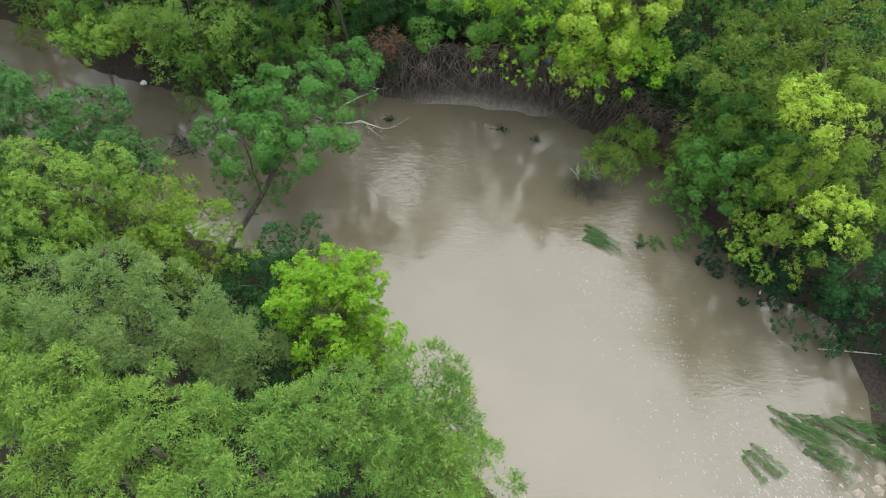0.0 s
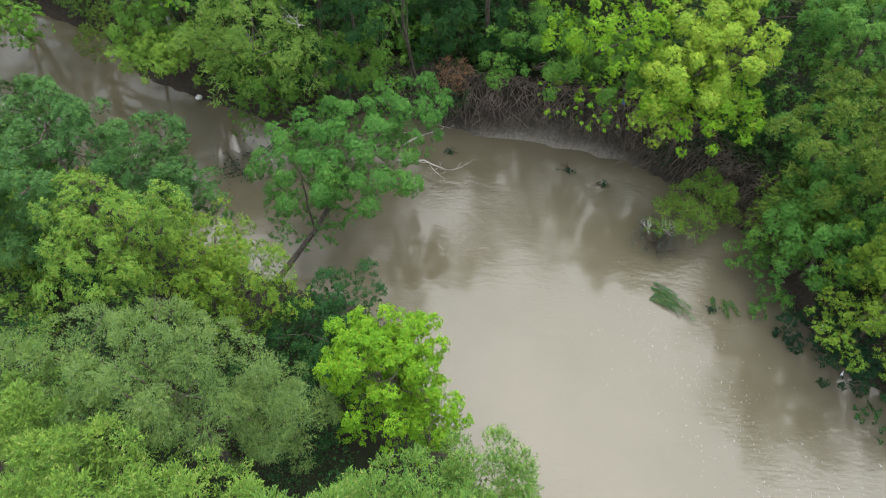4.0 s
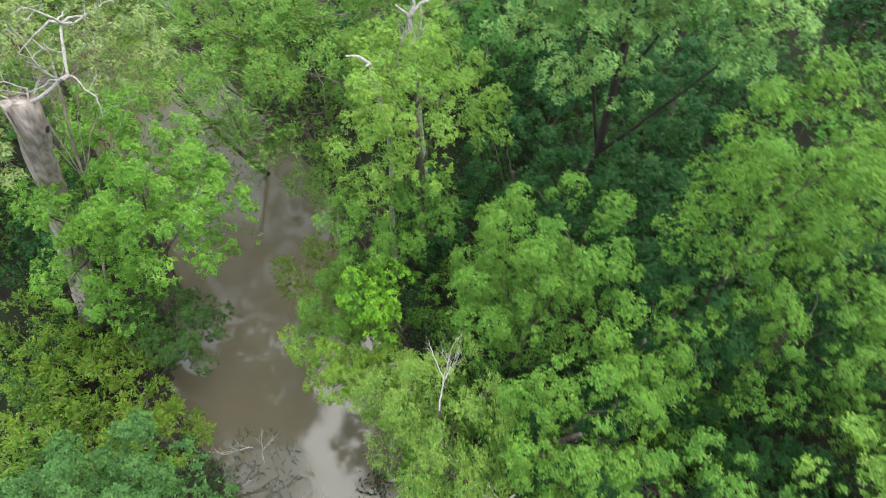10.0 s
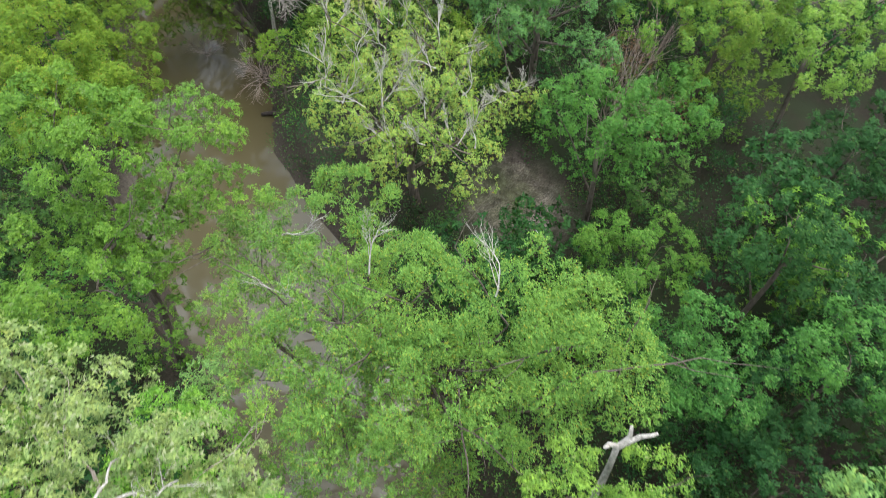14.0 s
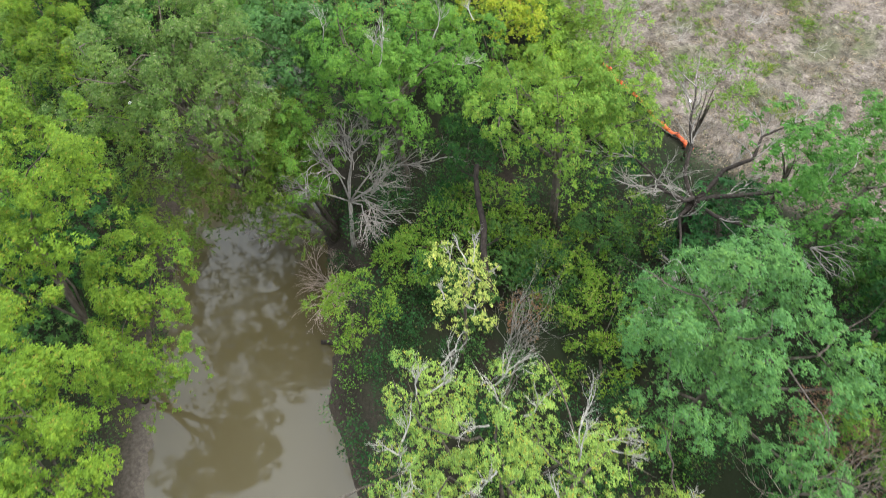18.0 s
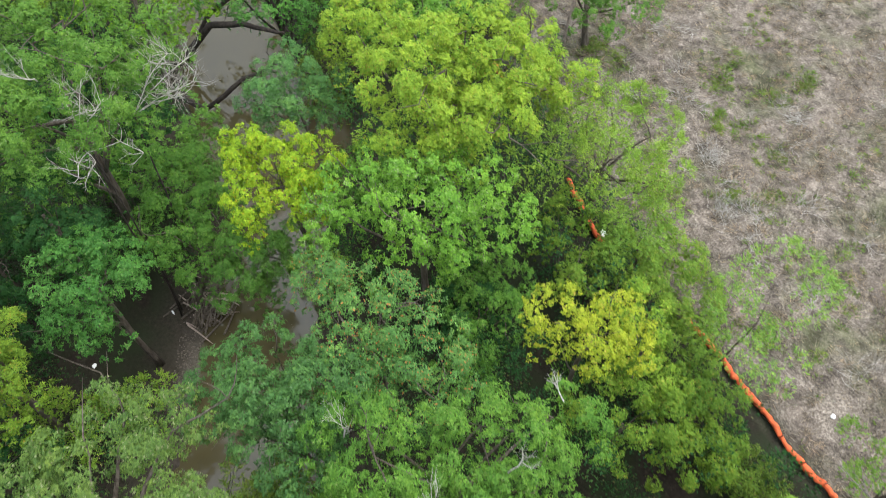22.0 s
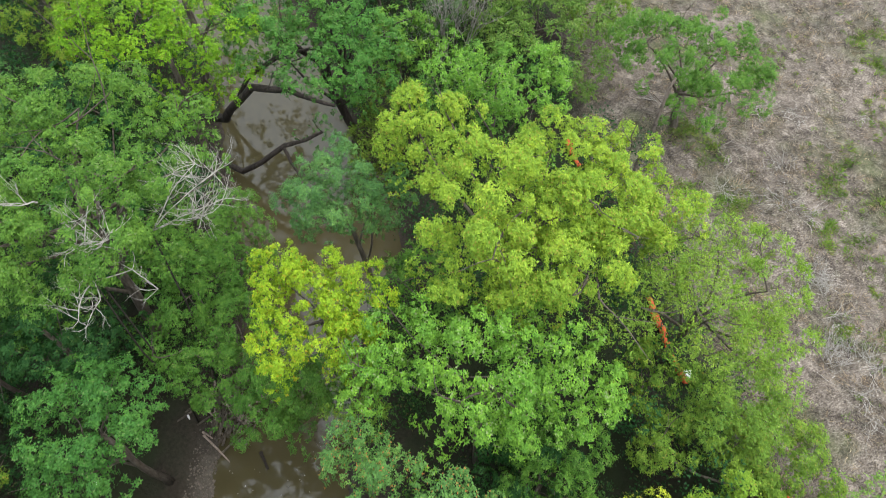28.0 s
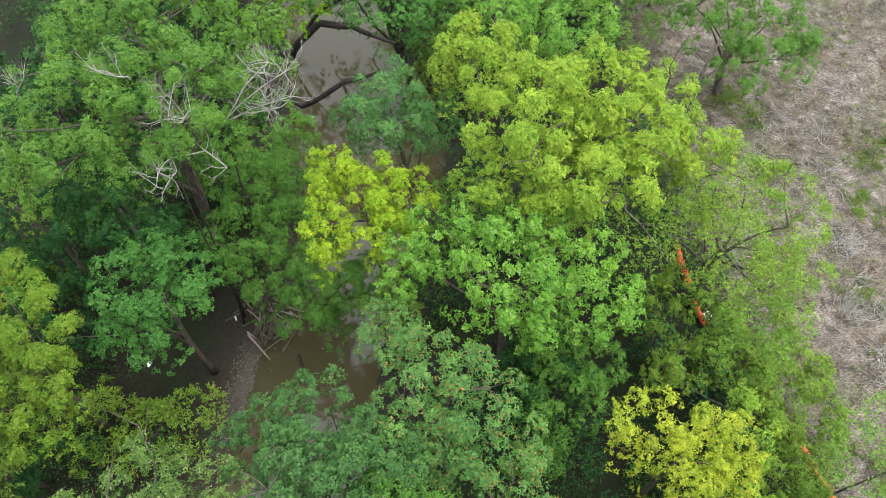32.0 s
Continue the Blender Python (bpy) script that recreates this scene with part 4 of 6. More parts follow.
stand('gold', (-55.1, 52.1, 9.0, 1.06), (-54.3, 53.7, 8.6, 1.03), (-53.8, 52.5, 8.8, 0.95), (-53.5, 53.9, 8.2, 0.72), skirt=0.4)
stand('green', (-76.7, 50.0, 7.4, 2.2), (-77.3, 51.9, 7.3, 1.6), (-78.8, 47.8, 7.9, 1.6), (-80.1, 47.8, 8.2, 1.8), (-80.1, 50.2, 8.6, 1.9), (-77.8, 51.3, 7.8, 1.7), bark=DARK_BARK, cover=0.8, skirt=0.3, far=1.3)
stand('elm', (-72.4, 64.3, 7, 2.02), (-71.0, 65.9, 7, 2.09), (-69.3, 66.2, 6.6, 1.25), (-74.1, 64.1, 6.6, 1.5), (-69.8, 64.0, 6, 1.22), skirt=0, cover=1.0)
stand('feather', (-81.1, 59.7, 5.7, 2.05), (-79.8, 61.9, 5.7, 2.19), (-77.4, 63.1, 5.5, 1.71), (-78.3, 59.4, 5, 1.4), (-75.3, 61.8, 4.6, 1.38), cover=1.3, far=1.5)
stand('fresh', (-68.7, 40.9, 12, 2.2), (-69.1, 37.5, 11.3, 2.01), (-71.0, 43.5, 11, 1.63), (-72.8, 39.3, 11.6, 2.19), (-72.8, 41.5, 11.6, 1.82), (-68.9, 41.9, 11, 1.23), (-68.9, 36.1, 10, 1.33), (-68.2, 38.8, 10.2, 1.26), bare=2, skirt=0.5)
stand('lime', (-79.7, 42.3, 9.4, 2.3), (-79.6, 45.3, 9.0, 2.1))
stand('yolive', (-86.3, 38.9, 7.4, 2.9))
stand('lgreen', (-87.1, 43.7, 7.6, 3.3), (-84.2, 47.7, 7.4, 2.2), far=1.5)
stand('dark', (-68.2, 37.6, 8.4, 2.0))
stand('elm', (-69.3, 42.3, 6, 1.47), (-67.1, 41.3, 5.6, 1.33), (-64.3, 44.3, 6, 1.44), (-67.5, 43.1, 5.4, 1.39), (-64.1, 43.4, 4.6, 1.11), (-63.9, 45.0, 5, 1.09), (-65.9, 42.2, 4.8, 1.19), cover=1.4, skirt=0.3)
stand('dark', (-58.7, 51.0, 4.3, 1.7))
stand('dark', (-84.6, 54.5, 5.8, 2.4))
stand('spring', (-52.8, 59.3, 8.8, 1.4), (-52.8, 58.0, 7.4, 0.96), (-51.1, 57.5, 7.6, 0.99), skirt=0, cover=0.6, thick=0.05)
stand('ybush', (-45.3, 50.5, 2.7, 1.8))
stand('ybush', (-39.5, 48.6, 3.0, 1.4))
stand('ybush', (-47.8, 48.4, 3.7, 1.8))
stand('elm', (-72.6, 43.5, 3.8, 1.7), cover=1.3)
stand('dark', (-8.7, 28.5, 7.3, 2.3))
stand('elm', (11.9, 20.8, 3.3, 1.3))
stand('green', (13.3, 20.1, 3.5, 2.1))
stand('green', (13.7, 24.6, 5.4, 2.2))
stand('olive', (-53.6, 39.2, 6.1, 2.0), (-54.1, 36.1, 5.6, 2.2), (-54.0, 41.5, 6.9, 1.8), (-53.7, 40.7, 6.0, 1.7), (-52.0, 40.9, 5.0, 1.5))
stand('fine', (-57.4, 57.6, 7.0, 1.4))
# this crown and the next carry paler leaves, for the glare over them
stand('yelm', (-30.3, 55.5, 9.0, 2.7), cover=0.9)
stand('pale', (-27.0, 56.6, 9.6, 2.6))
stand('dark', (-22.9, 55.2, 7.5, 2.1))
stand('spring', (-33.0, 33.1, 9.1, 1.7), (-31.7, 35.7, 9.0, 2.1), (-28.7, 33.1, 9.8, 2.1), (-27.2, 35.2, 10.6, 2.3), (-25.1, 37.0, 11.1, 2.0), (-22.9, 38.1, 10.7, 1.8), (-25.7, 32.3, 10.1, 1.9), (-24.5, 34.4, 10.2, 1.8), (-23.0, 36.0, 8.9, 1.6), (-26.5, 31.0, 7.0, 1.4), (-24.7, 33.5, 5.2, 1.8), (-21.7, 38.6, 9.7, 1.2), bare=5, skirt=0.6)
stand('twig', (-39.1, 40.8, 10, 1.27), (-37.4, 42.1, 10, 1.6), (-37.8, 39.7, 9.6, 1.15), (-35.8, 40.6, 10.2, 1.67), (-35.2, 42.8, 9.8, 1.56), (-35.6, 45.0, 9, 0.98), (-36.5, 38.6, 9.6, 1.16), (-34.3, 39.3, 10, 1.62), (-33.3, 41.3, 9.6, 1.58), (-31.7, 41.1, 9, 1.26), (-32.9, 39.2, 9.5, 1.3), (-33.2, 45.4, 8, 0.99), (-33.3, 43.5, 8.6, 0.94), cover=0.85, bare=52, skirt=0.4)
stand('lemon', (-42.8, 43.9, 9.2, 0.95), (-41.5, 43.3, 9, 0.86), (-42.1, 44.3, 9, 0.63), bare=9, skirt=0.0)
stand('silver', (-28.4, 26.4, 15.8, 1.1), (-26.7, 27.6, 16.1, 1.2), (-24.9, 28.3, 15.8, 1.1), (-24.2, 28.8, 15.1, 0.7), (-26.2, 26.1, 15.6, 1.1), (-24.7, 27.3, 15.6, 0.8), (-26.4, 24.7, 14.9, 0.7), (-29.1, 26.5, 16.5, 0.7), (-25.3, 23.8, 14.0, 0.6), base=(-27.6, 23.2), bark=OLD_TRUNK, skirt=0.8, girth=0.4)
stand('limeb', (9.0, 23.4, 1.5, 1.5), (9.7, 23.7, 1.8, 1.1), (7.8, 22.9, 1.3, 0.9), skirt=0, cover=1.1)
stand('deadbush', (7.2, 22.2, 0.5, 0.9), bare=4)
stand('yolive', (-52.0, 53.3, 5.7, 1.8))
stand('ybush', (-62.3, 35.2, 3.0, 1.49), (-61.7, 37.8, 2.8, 1.28), (-61.5, 36.5, 2.8, 1.13), cover=1.2)
stand('dark', (-66.8, 33.8, 4, 1.53), (-61.6, 32.9, 4, 1.66), skirt=0.5)
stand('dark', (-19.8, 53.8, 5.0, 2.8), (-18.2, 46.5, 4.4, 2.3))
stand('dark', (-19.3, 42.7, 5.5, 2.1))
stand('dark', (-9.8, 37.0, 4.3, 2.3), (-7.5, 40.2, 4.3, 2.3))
stand('ybush', (-29.3, 21.0, 2.2, 1.9), (-26.3, 20.7, 2.3, 1.6), cover=1.2)
stand('ybush', (-25.9, 18.7, 2.3, 1.7), (-23.0, 19.4, 1.9, 1.5), cover=1.2)
stand('ybush', (-25.1, 22.7, 2.4, 1.4), (-22.1, 21.2, 1.7, 1.5), cover=1.2)
stand('ybush', (-23.0, 18.9, 2.3, 1.62), (-20.9, 17.6, 2.3, 1.28), cover=1.2)
stand('ybush', (-20.5, 16.2, 2.4, 1.47), (-20.0, 13.9, 2.6, 1.53), cover=1.2)
stand('bush', (-23.8, 17.9, 2.3, 1.6))
stand('ybush', (-43.3, 49.7, 2.9, 1.8), (-46.2, 49.2, 2.9, 1.5))
stand('ybush', (-43.8, 53.7, 3.3, 1.6), (-41.0, 49.8, 3.3, 1.7))
stand('bush', (-44.9, 45.7, 3.1, 1.5))
stand('dark', (-10.9, 41.1, 4.4, 2.3), (-10.7, 43.5, 5.0, 2.1))
stand('dark', (-10.7, 47.6, 6.3, 2.3))
stand('dark', (-12.4, 54.5, 6.1, 2.6))
stand('yel', (-54.8, 56.0, 6.1, 1.3), (-52.8, 55.0, 5.2, 1.1))
stand('yolive', (-50.6, 54.9, 4.3, 1.6))
stand('yolive', (-50.9, 56.5, 4.3, 1.3), (-52.0, 56.1, 4.8, 1.1), cover=1.2)
stand('olive', (-49.0, 56.3, 3.9, 1.2), (-48.0, 56.6, 3.6, 1.0), cover=1.2)
stand('rust', (-32.8, 52.1, 6.7, 1.1))
stand('rust', (-3.1, 29.1, 3.8, 0.8))
stand('rust', (-42.6, 47.0, 3.4, 0.8))
stand('rust', (-30.0, 52.3, 5.4, 0.8))
stand('elm', (-53.0, 40.9, 7.4, 1.6), (-53.2, 42.8, 7.1, 1.3), (-51.7, 41.4, 5.6, 1.2))
stand('ybush', (-47.4, 44.3, 3.3, 1.2), (-47.7, 46.6, 3.8, 1.4))
stand('bush', (-45.4, 47.7, 3.5, 1.4), (-43.7, 48.8, 3.2, 1.4))
stand('bush', (-43.8, 51.9, 4.0, 1.4))
stand('yolive', (-78.4, 64.6, 5.2, 1.8))
stand('olive', (-76.6, 52.8, 3.8, 1.7), (-75.3, 50.9, 3.3, 1.3))
stand('dark', (-71.5, 36.4, 5.4, 2.2), (-69.2, 34.6, 5.4, 2.2))

# ---- shrubs along the outer bank ----
for k, (sx, sy, top, sr) in enumerate(((-9.4, 31.6, 4.6, 1.6), (-6.2, 31.9, 5.0, 1.7), (-3.2, 31.3, 4.6, 1.5), (-0.4, 31.2, 5.0, 1.6), (2.6, 30.9, 4.8, 1.6), (5.6, 30.4, 4.4, 1.5), (8.4, 29.2, 4.6, 1.6), (10.9, 27.4, 4.2, 1.5), (12.9, 25.2, 4.2, 1.5), (14.1, 22.6, 3.8, 1.4), (15.4, 19.9, 3.6, 1.4), (17.0, 17.8, 3.6, 1.5), (-12.4, 30.4, 4.2, 1.4), (-16.2, 31.6, 4.0, 1.4))):
    stand(("bush", "elm", "bush", "dark")[k % 4], (sx, sy + 0.8, top + 0.3 - 0.72 * sr, sr), (sx + 0.7, sy + 0.4, top - 1.5 * sr, sr * 0.7), skirt=0.6, plain=True)

# ---- undergrowth ----


def fill_trees():
    """Further forest behind and between the crowns that stand out."""
    rng = random.Random(5)
    taken = [tuple(q) for q in ALL_LOBES if q[2] < 11.5]
    made = 0
    for _ in range(5000):
        x, y = rng.uniform(-112, 32), rng.uniform(-4, 73)
        r = rng.uniform(1.6, 2.7)
        if not -17 < y - np.interp(x, [-112, -60, -30, -5, 30], [55, 47, 37, 24, 20]) < 36 or float(to_water(x, y)[0]) < 2.2 or float(field_amount(np.array([x]), np.array([y]))[0]) > 0 or y > np.interp(x, [-46, -40, -30, -10, 30], [57.5, 66, 73, 70, 58]):
            continue
        if y > 55.0 and -52 < x < -42:
            continue
        if any((x - q[0]) ** 2 + (y - q[1]) ** 2 < (0.75 * r + 0.75 * q[3]) ** 2 for q in taken):
            continue
        top = gz(x, y) + rng.uniform(3.6, 6.5)
        # mostly the kind with shade in its leaf colour, to deepen the gaps
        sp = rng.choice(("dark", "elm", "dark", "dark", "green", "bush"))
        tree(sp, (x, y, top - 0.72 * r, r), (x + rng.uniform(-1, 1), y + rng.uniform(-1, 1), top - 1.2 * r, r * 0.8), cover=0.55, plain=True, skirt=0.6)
        taken.append((x, y, top, r))
        made += 1
        if made > 215:
            break


fill_trees()


def undergrowth(sp, seed, total, reach):
    """Brush that covers the forest floor and hangs over the banks."""
    rng = np.random.default_rng(seed)
    B, D, N, L = [], [], [], []
    xs, ys = rng.uniform(-105, 28, total * 6), rng.uniform(-4, 62, total * 6)
    d, f, g = to_water(xs, ys), field_amount(xs, ys), ground_z(xs, ys)
    open_bar = ((xs + 65.5) ** 2 / 13 + (ys - 38.2) ** 2 / 8 < 1) | ((xs + 32.5) ** 2 / 5 + (ys - 44.6) ** 2 / 5 < 1) | ((xs - 2) ** 2 / 30 + (ys - 28.3) ** 2 / 1.2 < 1)
    open_bar |= (ys > 58.0) & (xs > -57.5) & (xs < -44)
    open_bar |= (xs < -42) & (xs > -50) & (ys < 33) & (d < 1.3)
    near = np.abs(ys - np.interp(xs, [-112, -60, -30, -5, 30], [55, 47, 37, 24, 20])) < 21
    ok = np.flatnonzero((d > 0.3) & (f < 0.3) & ~open_bar & near)[:total]
    for x, y, z in zip(xs[ok], ys[ok], g[ok]):
        r, k = rng.uniform(0.4, 0.95), 170
        high = rng.uniform(0.2, reach)
        v = unit(rng.normal(size=(k, 3)) * (1, 1, 0.6) + (0, 0, 0.4))
        B.append(np.array((x, y, z + high)) + v * r * rng.uniform(0.5, 1.1, (k, 1)) * (1, 1, 0.8 + high * 0.35))
        D.append(unit(v + rng.normal(size=(k, 3)) * 0.7))
        N.append(unit(v * 0.4 + rng.normal(size=(k, 3)) * 0.4 + (0, 0, 0.8)))
        L.append(rng.uniform(0.07, 0.15, k))
    B, D, N, L = (np.concatenate(a) for a in (B, D, N, L))
    ob = leaf_mesh("undergrowth", B, D, N, L, L * 0.65, LEAF_MATS[sp], None, len(B))
    tagged(ob, "tangled green undergrowth on the forest floor", "undergrowth", kind="stuff")


undergrowth("under", 11, 1500, 1.4)
undergrowth("bush", 12, 600, 2.4)
undergrowth("dark", 14, 900, 4.0)
undergrowth("elm", 13, 160, 0.8)


# ---- dead wood ----
def limb_line(rng, name, t, off, pts, radii, material, sides=7, sprout=0, long=0.9, label="", wobble=0.08):
    """One heavy branch through given points, with bare side twigs."""
    fine, rad = [], []
    for i in range(len(pts) - 1):
        seg = bent(rng, pts[i], pts[i + 1], wobble, 4)
        fine += seg[(1 if i else 0):]
        for k in range((1 if i else 0), 5):
            rad.append(radii[i] + (radii[i + 1] - radii[i]) * k / 4)
    v, f = [], []
    tube(v, f, [p - off for p in fine], rad, sides)
    for _ in range(sprout):
        j = rng.randrange(len(fine) // 3, len(fine))
        twigs(rng, v, f, fine[j] - off, (rng.uniform(-1, 1), rng.uniform(-1, 1), rng.uniform(-0.3, 1)), long * rng.uniform(0.6, 1.2), max(0.012, rad[j] * 0.4), 2, 0.6, 0.2, 4, 3)
    return tagged(mesh_object(name, v, f, material, t, True), label)


def old_trunk():
    """The huge broken trunk of the silver-leaved tree, with its knot holes and bleached limbs."""
    rng = random.Random(3)
    base = Vector((-28.8, 23.2, gz(-28.8, 23.2) - 0.2))
    t = thing("dead_tree", "huge broken grey trunk with knot holes and bleached white limbs", "dead tree", base)
    top = Vector((-25.0, 25.2, 14.9))
    pts = [base.lerp(top, i / 12) + Vector((-0.7, 0.3, 0.2)) * math.sin(math.pi * i / 12) + Vector((rng.uniform(-0.06, 0.06), rng.uniform(-0.06, 0.06), 0)) for i in range(13)]
    v, f = [], []
    tube(v, f, [p - base for p in pts], [0.5 - 0.015 * i + (0.2 if i == 0 else 0) + (0.1 if i > 10 else 0) + rng.uniform(-0.03, 0.03) for i in range(13)], 26)
    for i, p in enumerate(v):
        ring, k = divmod(i, 26)
        axis_p = pts[ring] - base
        v[i] = axis_p + (p - axis_p) * (1 + (0.1 if (k + ring // 3) % 3 == 0 else -0.07) + rng.uniform(-0.06, 0.06))
    n = len(v)
    for k in range(n - 26, n):
        v[k] = v[k] + Vector((rng.uniform(-0.07, 0.07), rng.uniform(-0.07, 0.07), rng.uniform(-0.15, 0.45)))
    mesh_object("trunk", v, f, OLD_TRUNK, t, True)
    ahead = (pts[12] - pts[10]).normalized()
    # dark plugs on the bark, painted for the shade inside the knot holes
    for dz, side in ((-1.0, Vector((0.75, 0.5, 0.35))), (-1.9, Vector((0.55, 0.75, 0.3)))):
        d = (side - ahead * side.dot(ahead)).normalized()
        at = pts[12] + ahead * dz + d * 0.44
        v, f = [], []
        tube(v, f, [at - base, at + d * 0.05 - base], [0.13, 0.10], 10)
        tagged(mesh_object("knot_hole", v, f, DARK_BARK, t), "dark round knot hole")
    fork = Vector((-24.6, 27.0, 16.6))
    limb_line(rng, "limb", t, base, [pts[12], Vector((-24.35, 25.9, 15.4)), Vector((-24.05, 26.3, 15.7)), Vector((-24.3, 26.6, 16.1)), fork], [0.055, 0.05, 0.042, 0.045, 0.03], DEAD_WOOD, 8, 2, 0.5)
    starts = [fork] * 5 + [Vector((-24.05, 26.3, 15.7))] * 3 + [pts[12]] * 4
    for k, st in enumerate(starts):
        a = k * 0.9 + rng.uniform(-0.3, 0.3)
        line, d, r = [st], Vector((math.cos(a), math.sin(a), 0.2)), rng.uniform(0.026, 0.042)
        for _ in range(5):
            d = (d + Vector((rng.uniform(-1, 1), rng.uniform(-1, 1), rng.uniform(-0.8, 0.6))) * 0.75).normalized()
            line.append(line[-1] + d * rng.uniform(0.22, 0.4))
        limb_line(rng, "bare_branch", t, base, line, [r * (1 - 0.14 * i) for i in range(6)], DEAD_WOOD, 6, 4, 0.45, "bleached leafless branch")


old_trunk()


def snag(label, root, arms, r, material=DEAD_WOOD, sprout=1, long=0.6):
    """A broken dead top that stands out of a crown."""
    rng = random.Random(int(abs(root[0] * 77)))
    foot = ashore(root[0] + 0.4, root[1] - 0.4)
    base = Vector((*foot, gz(*foot) - 0.1))
    t = thing("dead_tree", label, "dead tree", base)
    root = Vector(root)
    limb_line(rng, "trunk", t, base, [base, base.lerp(root, 0.5) + Vector((0.2, 0.1, 0)), root], [r * 2.2, r * 1.6, r], material if r > 0.05 else DARK_BARK, 8)
    for a in arms:
        line = [root] + [Vector(p) for p in a]
        limb_line(rng, "broken_limb", t, base, line, [r * (1 - 0.5 * i / max(1, len(a))) for i in range(len(line))], material, 7, sprout, long)


snag("bleached forked snag standing out of a green crown", (-20.3, 35.7, 13.3), [[(-20.42, 35.45, 13.7), (-20.4, 35.2, 14.05)], [(-20.25, 35.95, 13.65), (-20.35, 36.0, 14.0)], [(-20.1, 36.1, 13.7), (-19.9, 36.4, 13.8)]], 0.075, sprout=0)
snag("short broken snag with a rusty scar in a crown", (-19.5, 32.8, 13.8), [[(-19.8, 32.6, 14.1), (-19.9, 32.25, 14.3)], [(-19.3, 32.4, 14.1)]], 0.06, sprout=0)


def dead_shrub(label, x, y, high, wide, material, stems, seed, r=0.05, depth=3, lift=0.35, base_z=None):
    rng = random.Random(seed)
    z = gz(x, y) if base_z is None else base_z
    t = thing("dead_shrub", label, "dead shrub", (x, y, z - 0.1))
    for _ in range(stems):
        v, f = [], []
        a = rng.uniform(0, 6.28)
        twigs(rng, v, f, (rng.uniform(-0.2, 0.2) * wide, rng.uniform(-0.2, 0.2) * wide, 0), (math.cos(a) * wide / high, math.sin(a) * wide / high, 1.0), high * 0.55, r, depth, 0.55, lift, 4, 4)
        mesh_object("stem", v, f, material, t)
    return t


def creek_dead_tree():
    """Grey leafless tree with arching, much-forked limbs at the water's edge."""
    rng = random.Random(21)
    base = Vector((-50.1, 42.7, gz(-50.1, 42.7) - 0.1))
    t = thing("dead_tree", "bare grey many-branched dead tree leaning by the creek", "dead tree", base)
    hub = Vector((-50.7, 43.1, 4.4))
    limb_line(rng, "trunk", t, base, [base, base.lerp(hub, 0.5) + Vector((0.2, -0.1, 0.1)), hub], [0.13, 0.11, 0.09], GREY_TWIG, 7)
    for k, e in enumerate(((-50.9, 41.1, 5.2), (-52.0, 43.9, 7.0), (-50.8, 45.1, 7.0), (-49.4, 46.6, 6.4), (-48.6, 44.3, 4.4), (-51.8, 42.3, 6.5), (-51.4, 44.8, 7.2), (-49.9, 44.4, 6.4), (-49.4, 43.2, 4.6))):
        e = Vector(e)
        mid = hub.lerp(e, 0.5) + Vector((rng.uniform(-0.4, 0.4), rng.uniform(-0.4, 0.4), rng.uniform(0.2, 0.8)))
        limb_line(rng, "limb", t, base, [hub, mid, e], [0.045, 0.034, 0.016], GREY_TWIG, 5)
        v, f = [], []
        for _ in range(9):
            p = mid.lerp(e, rng.uniform(-0.5, 1.0))
            twigs(rng, v, f, p - base, (e - hub).normalized() + Vector((rng.uniform(-0.8, 0.8), rng.uniform(-0.8, 0.8), rng.uniform(-0.3, 0.5))), rng.uniform(0.7, 1.2), 0.03, 2, 0.6, -0.05, 4, 4)
        tagged(mesh_object("twig_spray", v, f, GREY_TWIG, t), "weathered grey twigs", kind="stuff")


creek_dead_tree()
dead_shrub("dry pinkish leafless bush drooping over the water", -49.7, 41.4, 2.6, 1.6, PINK_TWIG, 10, 22, 0.04, 3, -0.1)
snag("spray of bare white twigs beside a green crown", (-68.3, 42.2, 10.8), [[(-68.0, 43.2, 11.4), (-68.0, 44.5, 11.6)], [(-68.4, 43.3, 11.6), (-68.7, 44.5, 12.0)], [(-68.7, 43.2, 11.8), (-69.1, 44.1, 12.2)], [(-68.1, 43.0, 11.2), (-67.8, 44.1, 11.4)]], 0.022, material=DEAD_WOOD, sprout=16, long=0.7)
snag("bare white twigs standing out of a green crown", (-67.4, 40.5, 11.6), [[(-67.3, 40.9, 12.6), (-67.8, 41.3, 13.2)], [(-67.3, 40.6, 12.6), (-67.7, 40.5, 13)], [(-67.0, 41.2, 12.4), (-67.1, 41.7, 12.8)]], 0.02, material=DEAD_WOOD, sprout=9, long=0.6)
snag("dead white branches below a green crown", (-67.1, 40.4, 10.9), [[(-66.2, 40.6, 11.2), (-65.7, 40.3, 11.3)], [(-66.4, 40.1, 11.2), (-65.7, 40.0, 11.3)], [(-67.0, 41.5, 11.0), (-66.0, 42.1, 11.1)]], 0.02, material=DEAD_WOOD, sprout=7, long=0.5)
dead_shrub("dry pinkish leafless bush at the water's edge", -54.2, 39.6, 1.5, 1.3, PINK_TWIG, 6, 23, 0.03, 3, 0.0, 0.0)
dead_shrub("dry reddish brush among green trees", -31.4, 49.9, 6.5, 1.2, PINK_TWIG, 5, 24, 0.05, 3)
dead_shrub("bare grey twigs in the undergrowth", -41.6, 45.2, 4.2, 1.2, GREY_TWIG, 5, 25, 0.03, 3)
dead_shrub("bare grey twigs in the undergrowth", -39.6, 52.0, 4.5, 1.6, GREY_TWIG, 5, 26, 0.06, 3)
dead_shrub("heap of dead grey twigs standing in the water", 7.4, 22.1, 1.2, 1.7, BARK, 26, 27, 0.022, 3, 0.05, -0.1)
